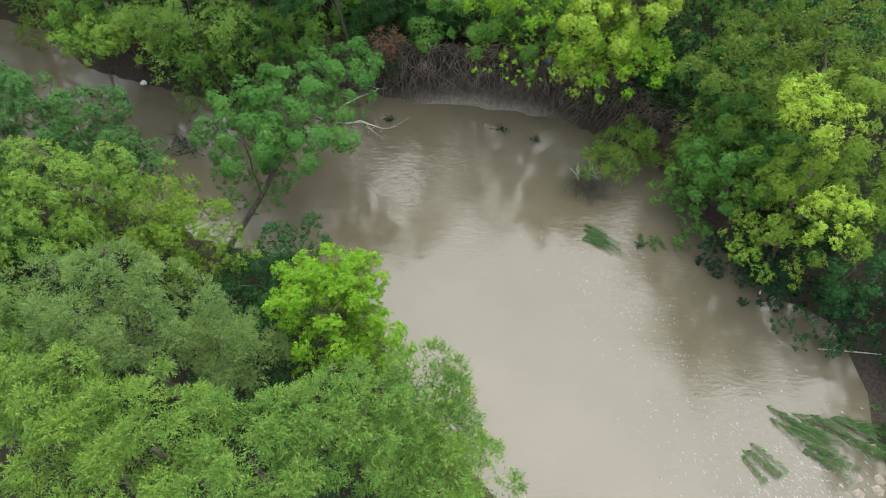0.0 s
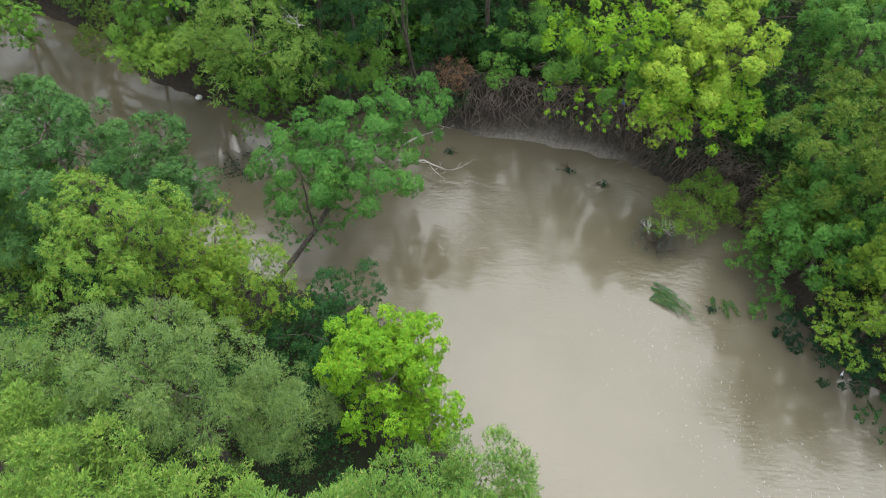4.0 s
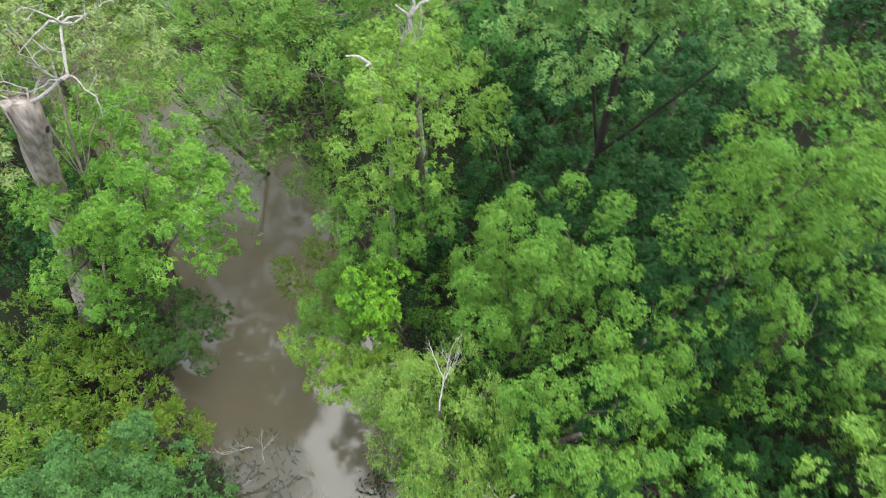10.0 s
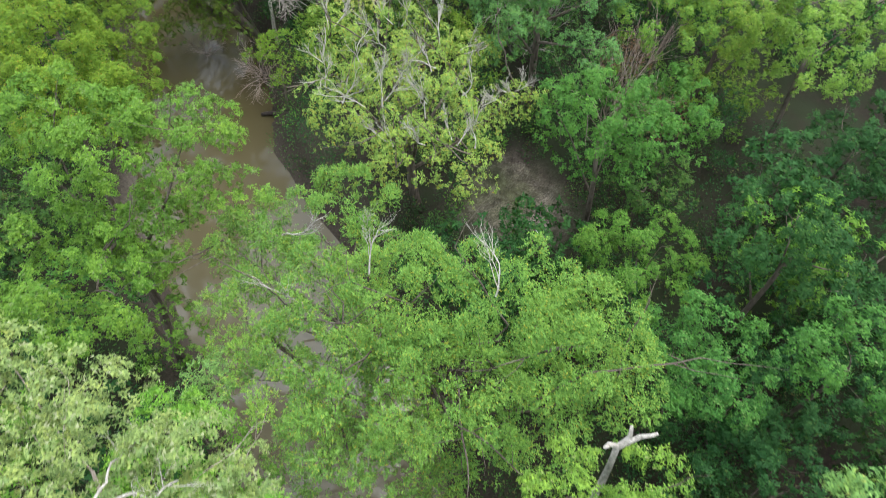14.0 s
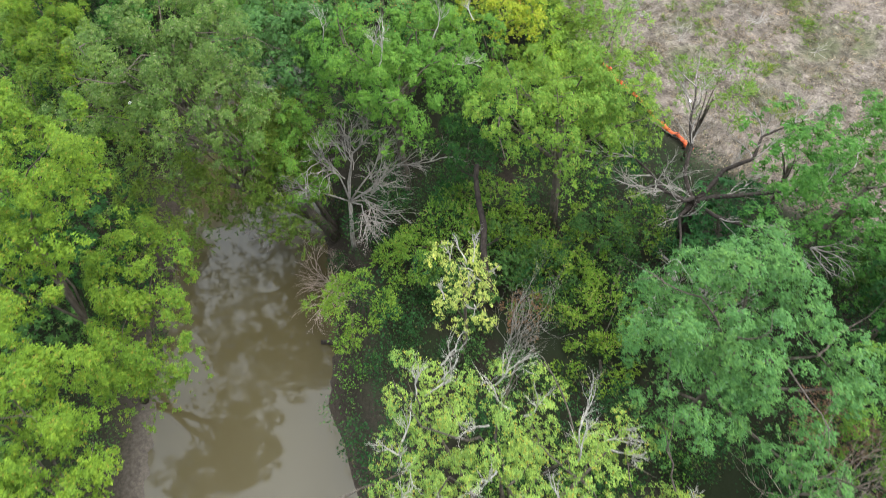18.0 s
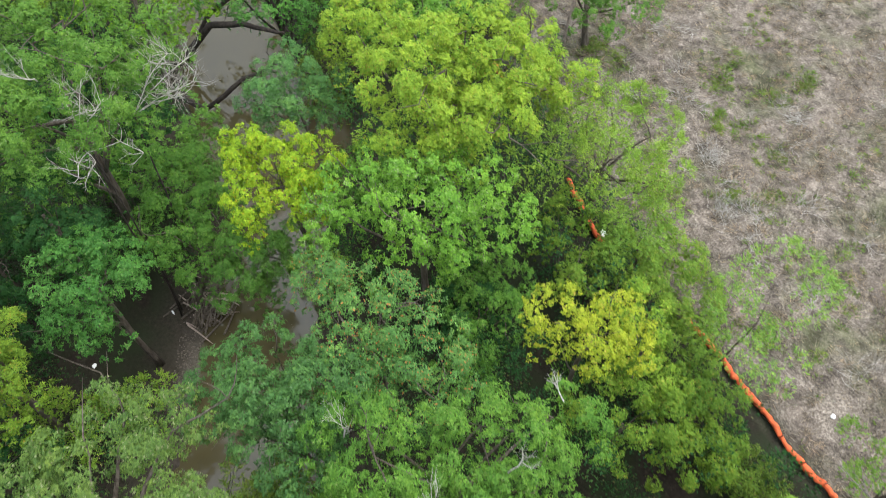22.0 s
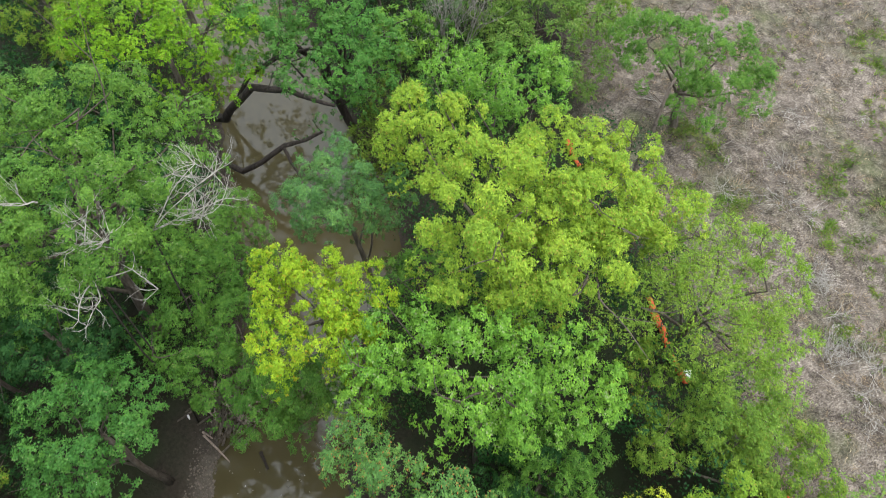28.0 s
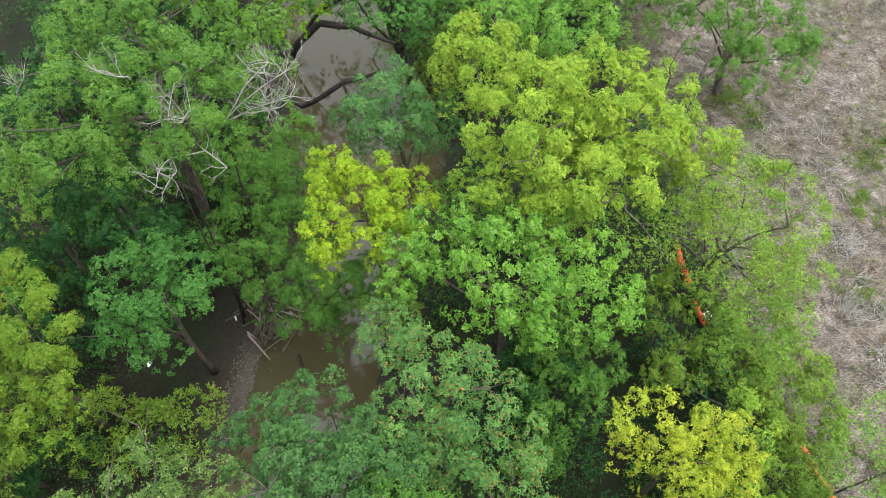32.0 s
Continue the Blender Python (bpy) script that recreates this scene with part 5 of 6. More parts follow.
dead_shrub("dead grey bush on the bank", -15.9, 22.4, 2.2, 1.3, GREY_TWIG, 7, 28, 0.03, 3)
dead_shrub("dead grey bush on the bank", -22.4, 21.6, 2.4, 1.5, GREY_TWIG, 8, 29, 0.03, 3)
dead_shrub("bleached leafless brush beside the field", -80.8, 56.6, 5.0, 1.6, DEAD_WOOD, 7, 33, 0.03, 3)
dead_shrub("bare grey brush beside the field", -80.0, 57.5, 6.0, 2.0, GREY_TWIG, 5, 30, 0.06, 3)
dead_shrub("bare pale twigs over the far creek", -92.0, 42.5, 7.0, 2.0, GREY_TWIG, 5, 31, 0.07, 3)


def field_edge_dead_tree():
    """Dark forked trunk with wide grey half-bare limbs at the edge of the field."""
    rng = random.Random(8)
    base = Vector((-42.3, 55.2, gz(-42.3, 55.2) - 0.1))
    t = thing("dead_tree", "broken dark-limbed dead tree with grey twigs beside the field", "dead tree", base)
    hub = Vector((-42.2, 54.4, 6.6))
    limb_line(rng, "trunk", t, base, [base, hub], [0.34, 0.24], DARK_BARK, 9)
    for pts, r in (([(-41.8, 52.9, 8.2), (-42.6, 51.6, 8.9)], 0.15), ([(-43.8, 55.2, 8.0), (-45.6, 56.6, 9.0)], 0.14), ([(-42.0, 56.6, 8.2), (-42.3, 58.8, 8.8)], 0.15),
                   ([(-40.6, 56.4, 7.8), (-39.6, 59.2, 8.6)], 0.15), ([(-40.0, 54.6, 7.6), (-38.0, 55.6, 8.0)], 0.13), ([(-43.6, 53.2, 7.6), (-45.2, 51.6, 8.2)], 0.1), ([(-41.0, 52.6, 7.0), (-39.8, 50.6, 6.6)], 0.1)):
        line = [hub] + [Vector(p) for p in pts]
        crook = [line[0]]
        for p, q in zip(line, line[1:]):
            crook += [p.lerp(q, 0.5) + Vector((rng.uniform(-0.4, 0.4), rng.uniform(-0.4, 0.4), rng.uniform(-0.2, 0.3))), q]
        limb_line(rng, "limb", t, base, crook, [r * 0.75 * (1 - 0.75 * i / (len(crook) - 1)) for i in range(len(crook))], DARK_BARK, 7, 0)
        v, f = [], []
        for k in range(10):
            p = crook[rng.randrange(1, len(crook))]
            twigs(rng, v, f, p - base, (line[-1] - line[0]).normalized() + Vector((rng.uniform(-0.9, 0.9), rng.uniform(-0.9, 0.9), rng.uniform(-0.4, 0.6))), 0.95, 0.03, 2, 0.5, 0.0, 4, 4)
        tagged(mesh_object("twig_spray", v, f, GREY_TWIG, t), "weathered grey twigs", kind="stuff")


field_edge_dead_tree()


def heavy_limb(label, lines, material, seed, name="fallen_branch", sprout=2):
    """A crooked branch or log, given by its run of points."""
    rng = random.Random(seed)
    base = Vector(lines[0][0][0])
    t = thing(name, label, "branch", base)
    for pts, radii in lines:
        limb_line(rng, "branch", t, base, [Vector(p) for p in pts], radii, material, 8, sprout, 0.7, "", 0.2)
    return t


heavy_limb("dark forked dead branch hanging over the creek", [([(-80.6, 43.6, 0.9), (-78.2, 44.9, 1.2), (-77.0, 47.2, 3.4), (-76.4, 49.0, 4.2)], [0.16, 0.15, 0.12, 0.06]), ([(-77.1, 47.1, 3.3), (-76.2, 47.2, 3.0), (-75.4, 47.3, 2.4)], [0.09, 0.07, 0.03])], DARK_BARK, 41, sprout=1)
heavy_limb("dark crooked living limb reaching across the creek", [([(-82.6, 44.0, 1.6), (-80.4, 45.0, 2.8), (-78.5, 46.6, 6.0), (-77.2, 48.0, 6.5), (-75.4, 49.6, 6.6)], [0.26, 0.22, 0.18, 0.14, 0.07]), ([(-79.4, 45.8, 4.6), (-79.0, 48.0, 6.8), (-78.2, 50.0, 7.4)], [0.12, 0.1, 0.05])], DARK_BARK, 42, "crooked_limb", 1)
heavy_limb("wet dark log stranded at the waterline", [([(-47.3, 39.5, 0.12), (-46.4, 40.3, 0.25), (-45.0, 41.0, 0.7)], [0.10, 0.16, 0.2]), ([(-46.6, 40.1, 0.2), (-46.9, 40.9, 0.5)], [0.07, 0.03])], DARK_BARK, 43, "log", 5)
heavy_limb("small dark log floating in the creek", [([(-64.5, 42.1, 0.02), (-63.7, 42.2, 0.06)], [0.07, 0.05])], DARK_BARK, 44, "log", 0)
heavy_limb("pale dead branches reaching out over the pool", [([(-5.2, 22.6, 4.6), (-4.0, 22.6, 4.7), (-3.0, 22.3, 4.5)], [0.05, 0.04, 0.015]), ([(-5.0, 23.2, 4.9), (-4.0, 23.7, 5.2), (-3.2, 24.1, 5.3)], [0.05, 0.035, 0.012])], DEAD_WOOD, 45, sprout=5)
heavy_limb("long pale bamboo pole lying on the bank", [([(16.5, 12.9, 0.35), (19.2, 12.4, 0.8)], [0.03, 0.025])], DEAD_WOOD, 46, "pole", 0)
heavy_limb("dark wet roots along the undercut bank", [([(-34.0, 33.6, 0.6), (-32.8, 35.8, 0.9), (-31.5, 37.0, 1.3)], [0.05, 0.07, 0.1])], DARK_BARK, 47, "root", 5)
heavy_limb("leaning dark trunk in the undergrowth", [([(-44.0, 46.6, 2.4), (-46.2, 47.2, 5.2), (-47.6, 47.6, 7.4)], [0.16, 0.14, 0.1])], DARK_BARK, 48, "leaning_trunk", 2)
heavy_limb("leaning grey trunk by the field edge", [([(-68.6, 61.2, 2.8), (-69.6, 62.2, 5.2), (-70.6, 63.4, 7.4)], [0.12, 0.1, 0.05])], BARK, 49, "leaning_trunk", 3)


def debris_pile(x, y, n, wide, seed, label):
    rng = random.Random(seed)
    z = gz(x, y)
    t = thing("driftwood_pile", label, "driftwood", (x, y, z))
    for k in range(n):
        a, ln = rng.uniform(-0.5, 0.9) + (2.2 if k % 3 else 0.4), rng.uniform(0.5, 1.8)
        p = Vector((rng.gauss(0, wide * 0.4), rng.gauss(0, wide * 0.35), 0.1 + rng.uniform(0, 0.5)))
        d = Vector((math.cos(a), math.sin(a), rng.uniform(-0.2, 0.3))) * ln / 2
        v, f = [], []
        tube(v, f, bent(rng, p - d, p + d, 0.06, 4), [0.05, 0.045, 0.04, 0.035, 0.02], 6)
        mesh_object("stick", v, f, PINK_TWIG if k % 3 == 0 else BARK, t)


debris_pile(-66.6, 41.4, 90, 1.5, 61, "tangled heap of driftwood sticks on the mud bar")
debris_pile(-13.4, 25.6, 26, 1.2, 62, "raft of drift twigs caught in the creek")
debris_pile(-31.4, 36.6, 24, 1.0, 63, "dark driftwood caught under the bank")

ROOT_BARK = bark_material("dry_brown_roots", (0.045, 0.035, 0.028), (0.188, 0.154, 0.128), 3.0)


def root_curtain():
    """Dry roots and dead vines that hang down the undercut outer bank."""
    rng = random.Random(77)
    v, f = [], []
    line = [(-10.5, 29.0), (-7.5, 30.2), (-4, 29.5), (-1.5, 28.9), (2, 28.6), (4.5, 28.2), (6.4, 27.7), (8.4, 26.6), (10.8, 25.0), (12.2, 23.0)]
    for k in range(1900):
        i = rng.randrange(len(line) - 1)
        q = rng.random()
        x = line[i][0] + (line[i + 1][0] - line[i][0]) * q + rng.gauss(0, 0.15)
        y = line[i][1] + (line[i + 1][1] - line[i][1]) * q + rng.uniform(0.3, 1.9)
        z1 = gz(x, y) + rng.uniform(0.05, 0.5)
        dx, dy = rng.gauss(0, 0.85), rng.uniform(-1.1, 0.1)
        z0 = max(0.3, gz(x + dx, y + dy) + rng.uniform(0.02, 0.25))
        m = Vector((x + dx * 0.4 + rng.gauss(0, 0.3), y + dy * 0.6, max((z0 + z1) / 2, gz(x + dx * 0.4, y + dy * 0.6)) + rng.uniform(0.05, 0.35)))
        tube(v, f, [Vector((x, y, z1)), m, Vector((x + dx, y + dy, z0))], [0.024, 0.02, 0.008], 3, False)
    tagged(mesh_object("bank_roots", v, f, ROOT_BARK), "curtain of dry brown roots and dead vines on the undercut bank", "roots", kind="stuff")


root_curtain()

# ---- things in the water ----
REED_LEAF = leaf_material("reed_leaves", (0.045, 0.1, 0.034), odd=(0.14, 0.14, 0.07), odd_share=0.1)


def reeds(x, y, n, long, heading, seed, label="clump of green reeds bent over by the current"):
    """Stems that lean with the stream, set with narrow leaves on both sides."""
    rng = np.random.default_rng(seed)
    t = thing("reed_clump", label, "reeds", (x, y, -0.05))
    B, D, N, L = [], [], [], []
    v, f = [], []
    for _ in range(n):
        a = heading + rng.normal() * 0.16
        p = np.array((rng.normal() * 0.35, rng.normal() * 0.25, 0.0))
        ln = long * rng.uniform(0.6, 1.1)
        way = np.array((math.cos(a), math.sin(a), 0.28))
        pts = [p + way * ln * q * (1, 1, 1.3 - 0.8 * q) for q in (0, 0.33, 0.66, 1.0)]
        tube(v, f, [Vector(q) for q in pts], [0.012, 0.011, 0.009, 0.004], 4, False)
        for q in np.linspace(0.1, 1.0, 18):
            c = p + way * ln * q * (1, 1, 1.3 - 0.8 * q)
            for s in (-1, 1):
                side = np.array((-math.sin(a), math.cos(a), 0)) * s
                B.append(c)
                D.append(way * 0.9 + side * 0.55 + rng.normal(size=3) * 0.15)
                N.append((0, 0, 1) + rng.normal(size=3) * 0.3)
                L.append(rng.uniform(0.16, 0.3))
    mesh_object("stem_tuft", v, f, REED_LEAF, t)
    L = np.array(L)
    tagged(leaf_mesh("leaf_tuft", np.array(B), unit(np.array(D)), unit(np.array(N)), L, L * 0.2, REED_LEAF, t), kind="stuff")


reeds(7.0, 19.6, 9, 1.5, -0.75, 1)
reeds(10.3, 19.5, 4, 0.9, -1.2, 2)
for k, (rx, ry, n, ln) in enumerate(((12.3, 8.6, 4, 1.9), (13.6, 9.9, 5, 1.9), (14.5, 9.7, 6, 2.1), (15.6, 9.9, 7, 2.3), (16.6, 9.6, 7, 2.0), (15.0, 8.6, 5, 1.8), (17.2, 8.8, 7, 1.5), (18.2, 10.4, 8, 1.4))):
    reeds(rx, ry, n, ln, -0.85 + 0.05 * k, 10 + k)


def drift_leaves(x, y, r, k, seed):
    rng = np.random.default_rng(seed)
    p = rng.normal(size=(k, 3)) * (r * 0.5, r * 0.35, 0.05) + (0, 0, 0.06)
    d = unit(rng.normal(size=(k, 3)) * (1, 1, 0.3))
    L = rng.uniform(0.1, 0.25, k)
    t = thing("floating_branch", "dark leafy branch half sunk in the creek", "branch", (x, y, 0))
    tagged(leaf_mesh("leaf_tuft", p, d, unit(rng.normal(size=(k, 3)) * 0.4 + (0, 0, 1)), L, L * 0.4, LEAF_MATS["ivy"], t), kind="stuff")
    q = random.Random(seed)
    v, f = [], []
    for _ in range(4):
        twigs(q, v, f, (0, 0, 0.0), (q.uniform(-1, 1), q.uniform(-1, 1), 0.15), r * 0.8, 0.015, 2, 0.5, 0.0, 4, 3)
    mesh_object("twig_spray", v, f, DARK_BARK, t)


for k, (dx, dy, r) in enumerate(((4.9, 25.7, 0.3), (3.2, 26.4, 0.4), (-3.1, 27.2, 0.3), (-13.9, 24.9, 1.1), (-13.2, 26.5, 1.2), (-12.2, 26.9, 0.8), (9.6, 18.6, 0.25), (-14.6, 25.6, 0.7))):
    drift_leaves(dx, dy, r, int(60 * r + 12), 300 + k)

STONE = plain_material("pale_creek_stone", (0.21, 0.18, 0.14), 0.75, 0.3, 0.35, 5.0)
FOAM = plain_material("white_water_foam", (0.26, 0.25, 0.23), 0.5, 0.4, 0.15, 9.0)


def stone(x, y, r, seed, material=STONE):
    bm = bmesh.new()
    bmesh.ops.create_icosphere(bm, subdivisions=2, radius=r)
    for v in bm.verts:
        q = v.co.normalized() * 1.7 + Vector((seed * 3.1, seed * 1.7, 0))
        v.co *= 1 + 0.35 * noise.noise(q)
        v.co.z *= 0.6
    me = bpy.data.meshes.new("stone")
    bm.to_mesh(me)
    bm.free()
    me.materials.append(material)
    ob = new("stone", me)
    ob.location = (x, y, max(gz(x, y), -0.1) + r * 0.15)
    tagged(ob, "pale rounded stone in the shallow riffle", "stone", "stones in the riffle")


srng = random.Random(9)
for k in range(46):
    stone(16.4 + srng.gauss(0, 1.1), 6.4 + srng.gauss(0, 1.0), srng.uniform(0.08, 0.26), k)


def foam():
    """Broken white water over the riffle, and flecks of froth that drift on the pool."""
    rng = np.random.default_rng(4)
    v, f = [], []
    def fleck(x, y, r, ang, long):
        n, i = 7, len(v)
        for k in range(n):
            a = 2 * math.pi * k / n
            q = r * rng.uniform(0.5, 1.2)
            px, py = math.cos(a) * q * long, math.sin(a) * q
            v.append((x + px * math.cos(ang) - py * math.sin(ang), y + px * math.sin(ang) + py * math.cos(ang), 0.008))
        v.append((x, y, 0.02 + r * 0.15))
        for k in range(n):
            f.append((i + k, i + (k + 1) % n, i + n))
    for _ in range(1100):
        fleck(13.8 + rng.normal() * 2.0, 7.2 + rng.normal() * 1.5, rng.uniform(0.008, 0.03), 2.2 + rng.normal() * 0.3, rng.uniform(1.5, 4))
    for _ in range(700):
        s = rng.uniform(0, 1)
        fleck(6 + 7 * s + rng.normal() * 1.3, 19 - 11 * s + rng.normal() * 1.6, rng.uniform(0.007, 0.024), rng.uniform(0, 3), rng.uniform(1, 3))
    for _ in range(60):
        fleck(rng.uniform(-66, -60), rng.uniform(40.5, 44.5), rng.uniform(0.008, 0.02), rng.uniform(0, 3), rng.uniform(1, 3))
    tagged(mesh_object("foam", v, f, FOAM), "white flecks of foam drifting on the brown water", "foam", kind="stuff")


foam()


GRAVEL = plain_material("brownish_gravel", (0.12, 0.1, 0.082), 0.8, 0.3, 0.5, 8.0)


def gravel():
    rng = random.Random(12)
    v, f = [], []
    for _ in range(1500):
        x, y = -63.6 + rng.gauss(0, 1.3), 39.7 + rng.gauss(0, 1.1)
        d = float(to_water(x, y)[0])
        if not 0.02 < d < 1.1:
            continue
        r, z, i = rng.uniform(0.02, 0.06), gz(x, y), len(v)
        for a in range(5):
            v.append((x + math.cos(a * 1.257) * r * rng.uniform(0.7, 1.2), y + math.sin(a * 1.257) * r, z - 0.01))
        v.append((x, y, z + r * 0.8))
        f += [(i + a, i + (a + 1) % 5, i + 5) for a in range(5)]
    tagged(mesh_object("gravel", v, f, GRAVEL), "pale gravel along the edge of the mud bar", "gravel", kind="stuff")


gravel()

# ---- litter ----
WHITE_PLASTIC = plain_material("white_plastic", (0.75, 0.75, 0.73), 0.35, 0.5, 0.08)
GREEN_PLASTIC = plain_material("turquoise_plastic", (0.02, 0.42, 0.33), 0.25, 0.5, 0.1)
BLUE_PLASTIC = plain_material("blue_plastic", (0.05, 0.12, 0.3), 0.35, 0.5, 0.1)


def bottle(x, y, z, heading, material, label, size=0.3):
    t = thing("plastic_bottle", label, "bottle", (x, y, z))
    prof = ((0, 0.30), (0.02, 0.36), (0.45, 0.36), (0.6, 0.34), (0.78, 0.16), (0.86, 0.13), (0.9, 0.13))
    d = Vector((math.cos(heading), math.sin(heading), 0.05))
    v, f = [], []
    tube(v, f, [d * (p - 0.45) * size for p, _ in prof], [r * size * 0.45 for _, r in prof], 10)
    mesh_object("body", v, f, material, t, True)
    v, f = [], []
    tube(v, f, [d * 0.45 * size, d * 0.53 * size], [0.07 * size, 0.065 * size], 10)
    mesh_object("cap", v, f, WHITE_PLASTIC, t, True)


def bag(x, y, z, r, seed, material=WHITE_PLASTIC, label="crumpled white plastic bag lying on the bank"):
    bm = bmesh.new()
    bmesh.ops.create_icosphere(bm, subdivisions=3, radius=r)
    for v in bm.verts:
        v.co *= 1 + 0.5 * noise.noise(v.co / r * 1.6 + Vector((seed, 0, 0))) + 0.22 * noise.noise(v.co / r * 4 + Vector((0, seed, 0)))
        v.co.z *= 0.55
    me = bpy.data.meshes.new("plastic_bag")
    bm.to_mesh(me)
    bm.free()
    me.materials.append(material)
    ob = new("plastic_bag", me)
    ob.location = (x, y, z + r * 0.3)
    tagged(ob, label, "litter")


bottle(-10.27, 26.1, 0.03, 0.6, GREEN_PLASTIC, "turquoise plastic bottle floating in the creek", 0.34)
bottle(-13.4, 25.8, 0.1, 1.9, WHITE_PLASTIC, "white plastic bottle on a raft of twigs", 0.28)
bottle(-67.0, 39.7, gz(-67.0, 39.7) + 0.04, 0.2, WHITE_PLASTIC, "white plastic bottle on the mud bar", 0.26)
bottle(14.8, 15.9, gz(14.8, 15.9) + 0.3, 1.0, WHITE_PLASTIC, "white plastic bottle among creepers", 0.28)
bag(14.2, 17.8, gz(14.2, 17.8) + 0.5, 0.16, 1)
bag(-65.2, 36.2, gz(-65.2, 36.2) + 0.02, 0.1, 2)
bag(-48.9, 61.5, gz(-48.9, 61.5) + 0.02, 0.09, 3, label="torn white plastic bag in dry grass")
bag(-17.6, 29.9, gz(-17.6, 29.9) + 0.3, 0.17, 4)
bag(5.6, 29.0, gz(5.6, 29.0) + 0.3, 0.17, 5, BLUE_PLASTIC, "blue plastic scrap among bank roots")
bag(-30.2, 44.5, gz(-30.2, 44.5) + 0.05, 0.14, 6)
bag(-60.0, 58.5, gz(-60.0, 58.5) + 0.4, 0.15, 7, label="white plastic bag caught by the orange fence")

# ---- orange fence at the edge of the field ----
ORANGE = plain_material("orange_fence_fabric", (0.46, 0.088, 0.03), 0.75, 0.2, 0.35, 5.0)


def fence(points, seed, label):
    """A sagging orange silt fence: fabric panels between wooden stakes, blown over towards the trees."""
    rng = random.Random(seed)
    start = Vector((*points[0], gz(*points[0])))
    t = thing("silt_fence", label, "fence", start)
    for (ax, ay), (bx, by) in zip(points, points[1:]):
        n = 8
        cross = Vector((-(by - ay), bx - ax, 0)).normalized() * -1
        v, f = [], []
        for i in range(n + 1):
            q = i / n
            x, y = ax + (bx - ax) * q, ay + (by - ay) * q
            sag = 0.1 * math.sin(math.pi * q) + rng.uniform(-0.03, 0.03)
            for j, (o, h) in enumerate(((0.0, 0.03), (0.03, 0.14), (0.1, 0.32 - sag), (0.22, 0.4 - sag), (0.34, 0.3 - sag))):
                w = cross * (o + rng.uniform(-0.04, 0.04))
                px, py = x + w.x, y + w.y
                v.append(Vector((px, py, gz(px, py) + h + rng.uniform(-0.02, 0.02))) - start)
        m = 5
        for i in range(n):
            for j in range(m - 1):
                a = i * m + j
                f.append((a, a + 1, a + 1 + m, a + m))
        ob = mesh_object("fabric_panel", v, f, ORANGE, t, True)
        solid = ob.modifiers.new("thickness", "SOLIDIFY")
        solid.thickness = 0.012
        v, f = [], []
        p = Vector((ax, ay, gz(ax, ay))) - start
        tube(v, f, [p - Vector((0, 0, 0.2)), p + cross * 0.35 + Vector((0, 0, 0.75))], [0.025, 0.022], 5)
        tagged(mesh_object("stake", v, f, BARK, t), "weathered wooden stake")


fence([(-54.9, 59.35), (-53.8, 59.35), (-52.7, 59.35), (-51.7, 59.4), (-50.4, 59.3), (-49.2, 59.2), (-48.1, 59.2), (-47.2, 59.3), (-46.2, 59.4)], 1, "bright orange silt fence sagging along the field edge")
fence([(-63.4, 59.1), (-62.0, 58.75), (-60.7, 58.5), (-59.7, 58.55)], 2, "torn orange silt fence half hidden under trees")
fence([(-72.6, 60.3), (-71.6, 60.0), (-70.9, 60.0)], 3, "short torn end of orange silt fence")

# ---- the dry field ----
STRAW = leaf_material("dry_grass_blades", (0.155, 0.134, 0.11), tip=(0.33, 0.295, 0.25), odd=(0.05, 0.04, 0.032), odd_share=0.12, through=0.15)
WEED = leaf_material("green_weeds", (0.105, 0.18, 0.032), odd=(0.18, 0.16, 0.06), odd_share=0.1, through=0.15)


def field_tufts(name, seed, total, material, long, blades, label, patch=None, broad=0.03, wide=0.22, up=0.4):
    """Tufts whose blades fan out from their hearts; between them the bare thatch shows."""
    rng = np.random.default_rng(seed)
    x, y = rng.uniform(-92, -38, total * 4), rng.uniform(58, 84, total * 4)
    if patch is not None:
        spots = np.array(patch)[rng.integers(0, len(patch), total * 4)]
        x, y = (spots[:, i] + rng.normal(size=len(spots)) * spots[:, 2] * 0.55 for i in (0, 1))
    drift = np.sin(x * 0.9 + 2 * np.sin(y * 0.6)) * np.cos(y * 0.8 + np.sin(x * 0.37)) + 0.5 * np.sin(x * 2.7 + y * 1.9)
    keep = (field_amount(x, y) > 0.3) & (drift > rng.uniform(-1.2, 1.0, len(x)))
    x, y = x[keep][:total], y[keep][:total]
    k = len(x)
    size = rng.uniform(0.45, 1.35, k)
    lean = rng.normal(size=(k, 3)) * (0.5, 0.5, 0)
    a = rng.uniform(0, 6.28, (k, blades))
    out = np.stack([np.cos(a), np.sin(a), np.zeros_like(a)], -1)
    b = np.c_[x, y, ground_z(x, y)][:, None] + out * (rng.uniform(0, 1, (k, blades)) ** 0.7 * wide * size[:, None])[..., None]
    d = out * rng.uniform(0.3, 1.2, (k, blades, 1)) + lean[:, None] + rng.normal(size=out.shape) * (0.35, 0.35, 0.1) + (0, 0, up)
    L = (long * size[:, None] * rng.uniform(0.5, 1.3, (k, blades))).ravel()
    b, d = b.reshape(-1, 3), unit(d.reshape(-1, 3))
    tone = np.repeat(np.clip(rng.normal(0.3, 0.45, k), 0, 1), blades)
    ob = leaf_mesh(name, b, d, unit(rng.normal(size=b.shape) * 0.6 + (0, 0, 0.8)), L, np.maximum(0.012, L * broad), material, None, len(b), tone)
    tagged(ob, label, "grass", kind="stuff")


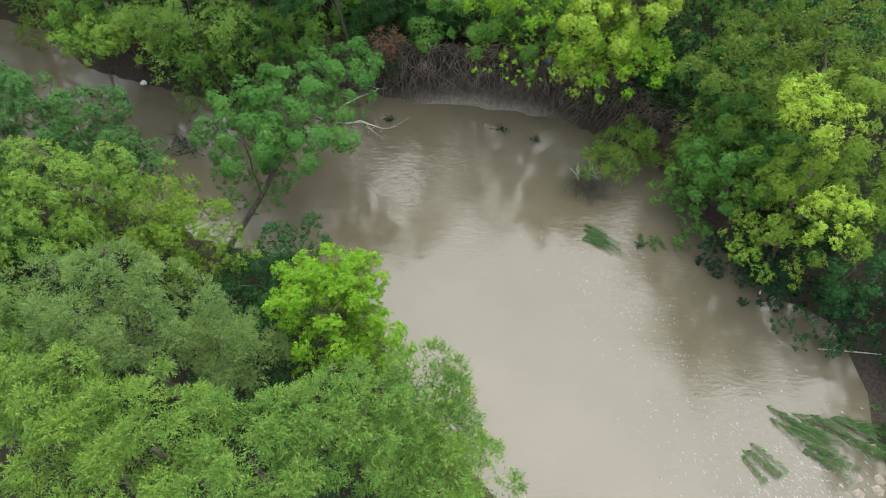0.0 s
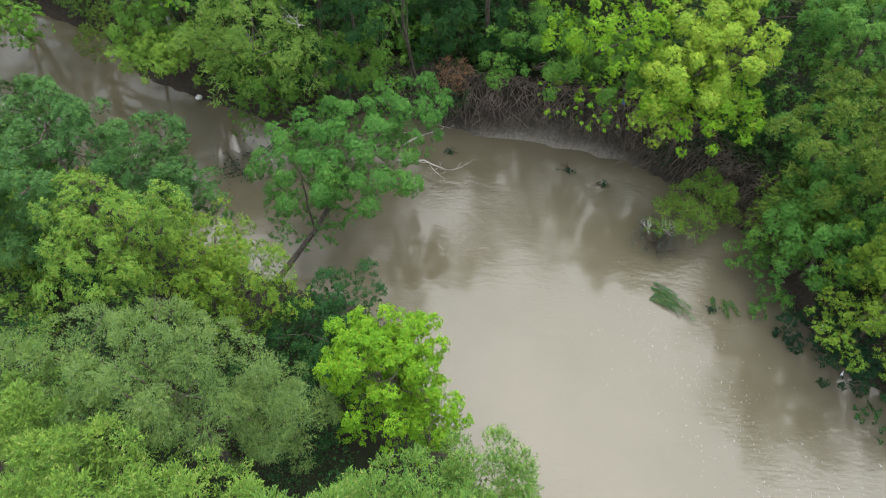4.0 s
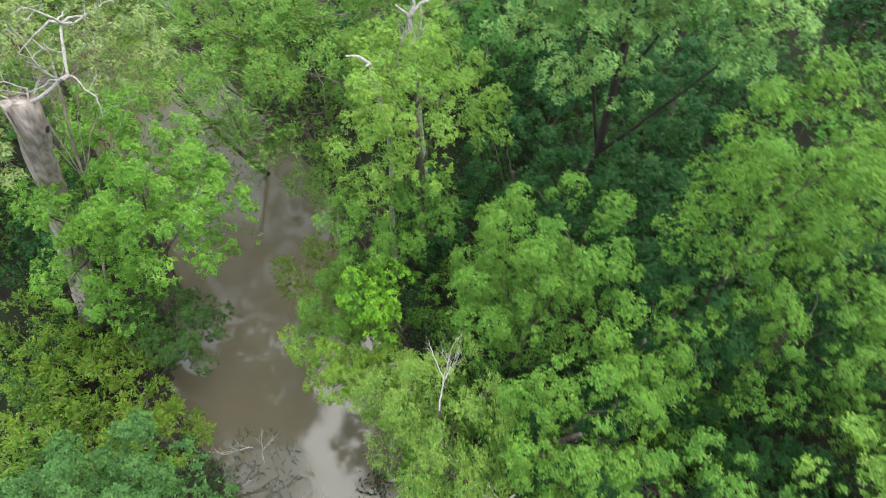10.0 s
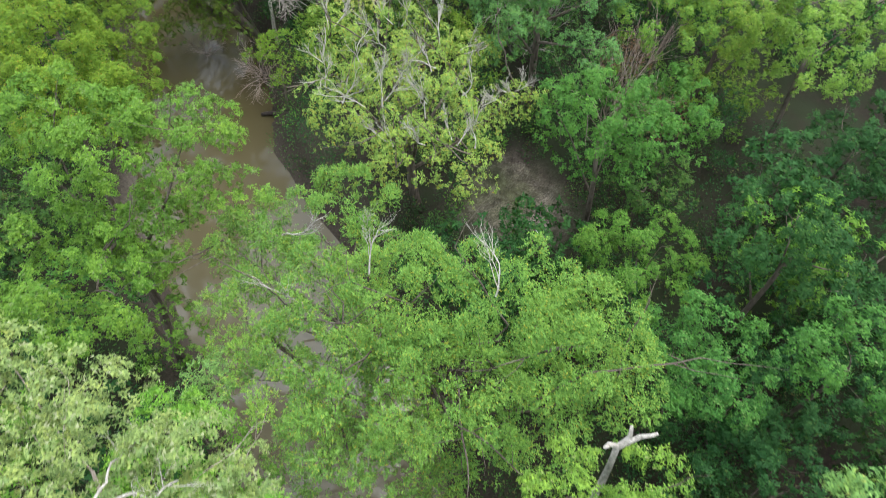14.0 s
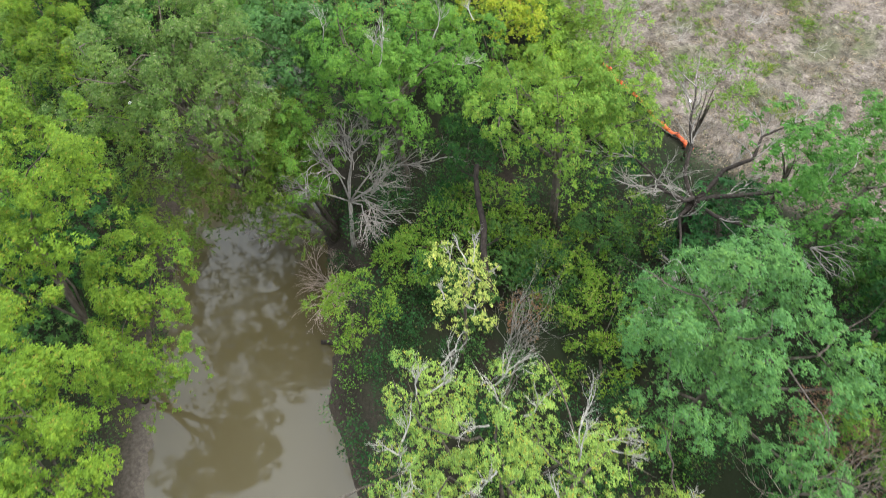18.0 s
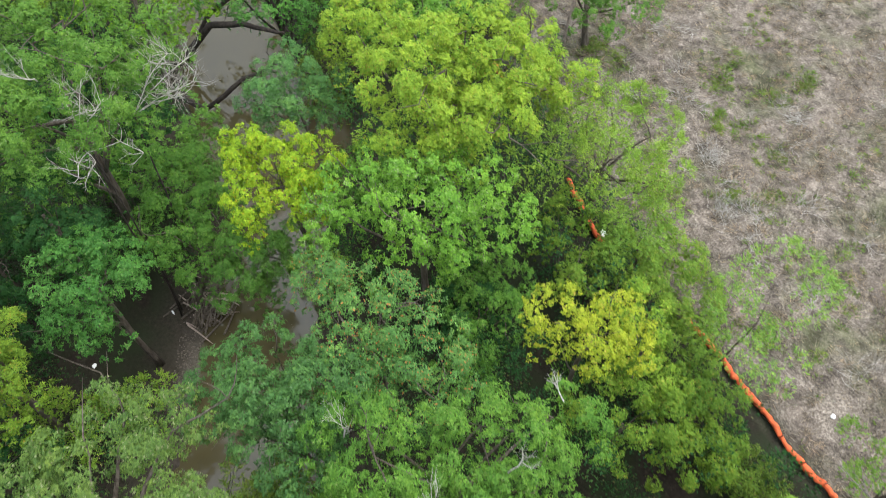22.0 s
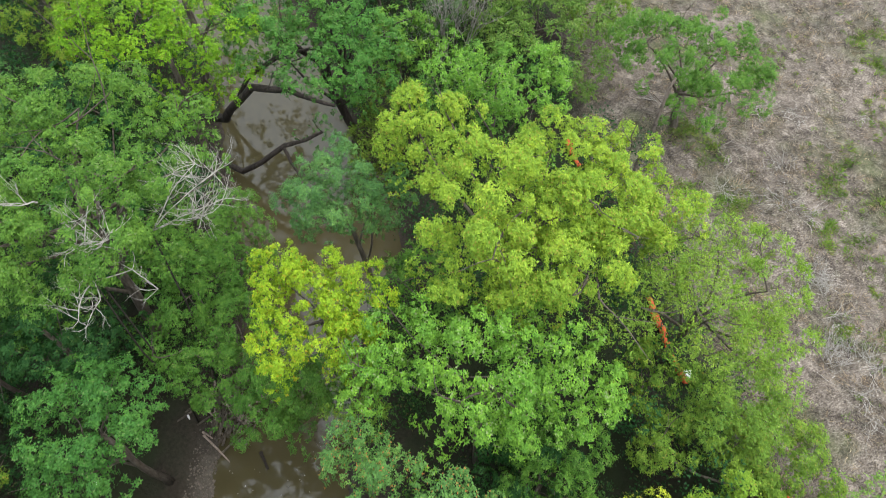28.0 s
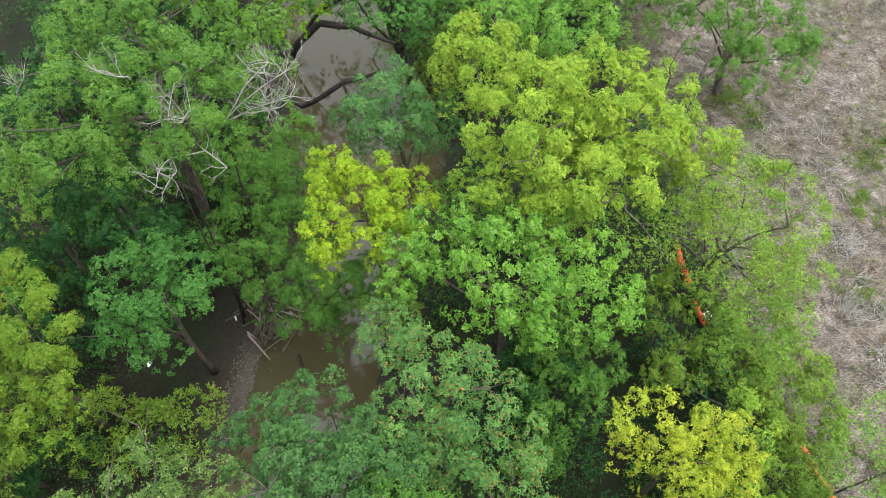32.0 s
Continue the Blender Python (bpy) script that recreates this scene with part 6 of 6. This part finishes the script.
PATCHES = [(brx, bry, 0.9) for brx, bry in zip(np.random.default_rng(6).uniform(-88, -42, 26), np.random.default_rng(7).uniform(60.5, 82, 26))] + [(-66.4, 70.8, 1.6), (-63.4, 69.4, 1.5), (-63.6, 68.4, 1.2), (-60.0, 68.5, 1.0), (-57.5, 66.5, 1.2), (-52.5, 66.0, 2.0), (-49.0, 68.5, 2.2), (-55.0, 73.0, 2.4), (-70.0, 66.0, 1.3), (-73.5, 72.0, 1.8), (-51.0, 62.5, 0.9), (-46.0, 65.0, 1.6), (-68.0, 75.0, 1.5), (-56.3, 72.9, 2.2), (-54.6, 71.6, 1.6), (-54.4, 67.0, 1.2), (-62.6, 68.6, 1.0), (-69.2, 66.4, 0.8), (-67.6, 63.6, 0.7), (-66.0, 65.2, 0.7), (-63.0, 64.2, 0.9), (-60.9, 62.4, 0.7), (-65.4, 69.8, 1.2)]
field_tufts("dry_grass", 51, 8200, STRAW, 0.34, 30, "matted pale dry grass tufts covering the field", None, 0.045)
field_tufts("weeds", 52, 1500, WEED, 0.16, 40, "low green weeds in patches on the field", PATCHES, 0.22, 0.2, 0.6)
field_tufts("sprouts", 53, 900, WEED, 0.12, 22, "small yellow-green weeds scattered over the field", None, 0.25, 0.13, 0.5)

HEAPS = [(-66.8, 65.4), (-64.4, 67.3), (-69.4, 71.0), (-60.2, 69.6), (-61.7, 66.0), (-61.4, 66.5), (-58.7, 64.4), (-58.3, 64.9), (-61.4, 71.1), (-58.2, 64.0), (-61.8, 71.7), (-62.3, 72.0), (-59.6, 65.6), (-57.4, 65.3), (-55.8, 64.2), (-65.0, 66.9), (-67.0, 68.2), (-53.6, 64.8), (-56.9, 67.6), (-70.6, 69.5), (-51.8, 69.0), (-49.9, 63.6)]
brng = random.Random(70)
for k in range(112):
    bx2, by2 = brng.uniform(-90, -38), brng.uniform(60, 82)
    big = k < len(HEAPS) * 2
    if big:
        bx2, by2 = HEAPS[k // 2][0] + brng.gauss(0, 0.25), HEAPS[k // 2][1] + brng.gauss(0, 0.25)
    if float(field_amount(np.array([bx2]), np.array([by2]))[0]) < 0.7:
        continue
    rng_k = random.Random(700 + k)
    t = thing("dead_weed", "flattened bleached dead weed in dry grass", "dead weed", (bx2, by2, gz(bx2, by2)), "dead weeds in the field")
    v, f = [], []
    head = rng_k.uniform(0, 6.28)
    for _ in range(rng_k.randint(10, 14) if big else rng_k.randint(5, 9)):
        a = head + rng_k.gauss(0, 0.9)
        twigs(rng_k, v, f, (rng_k.gauss(0, 0.2 if big else 0.1), rng_k.gauss(0, 0.2 if big else 0.1), 0.05), (math.cos(a), math.sin(a), 0.25), rng_k.uniform(0.4, 0.7), 0.011, 2, 0.45, 0.05, 3, 2)
    tagged(mesh_object("stalk_tuft", v, f, DEAD_WOOD if big or k % 2 else GREY_TWIG, t), kind="stuff")
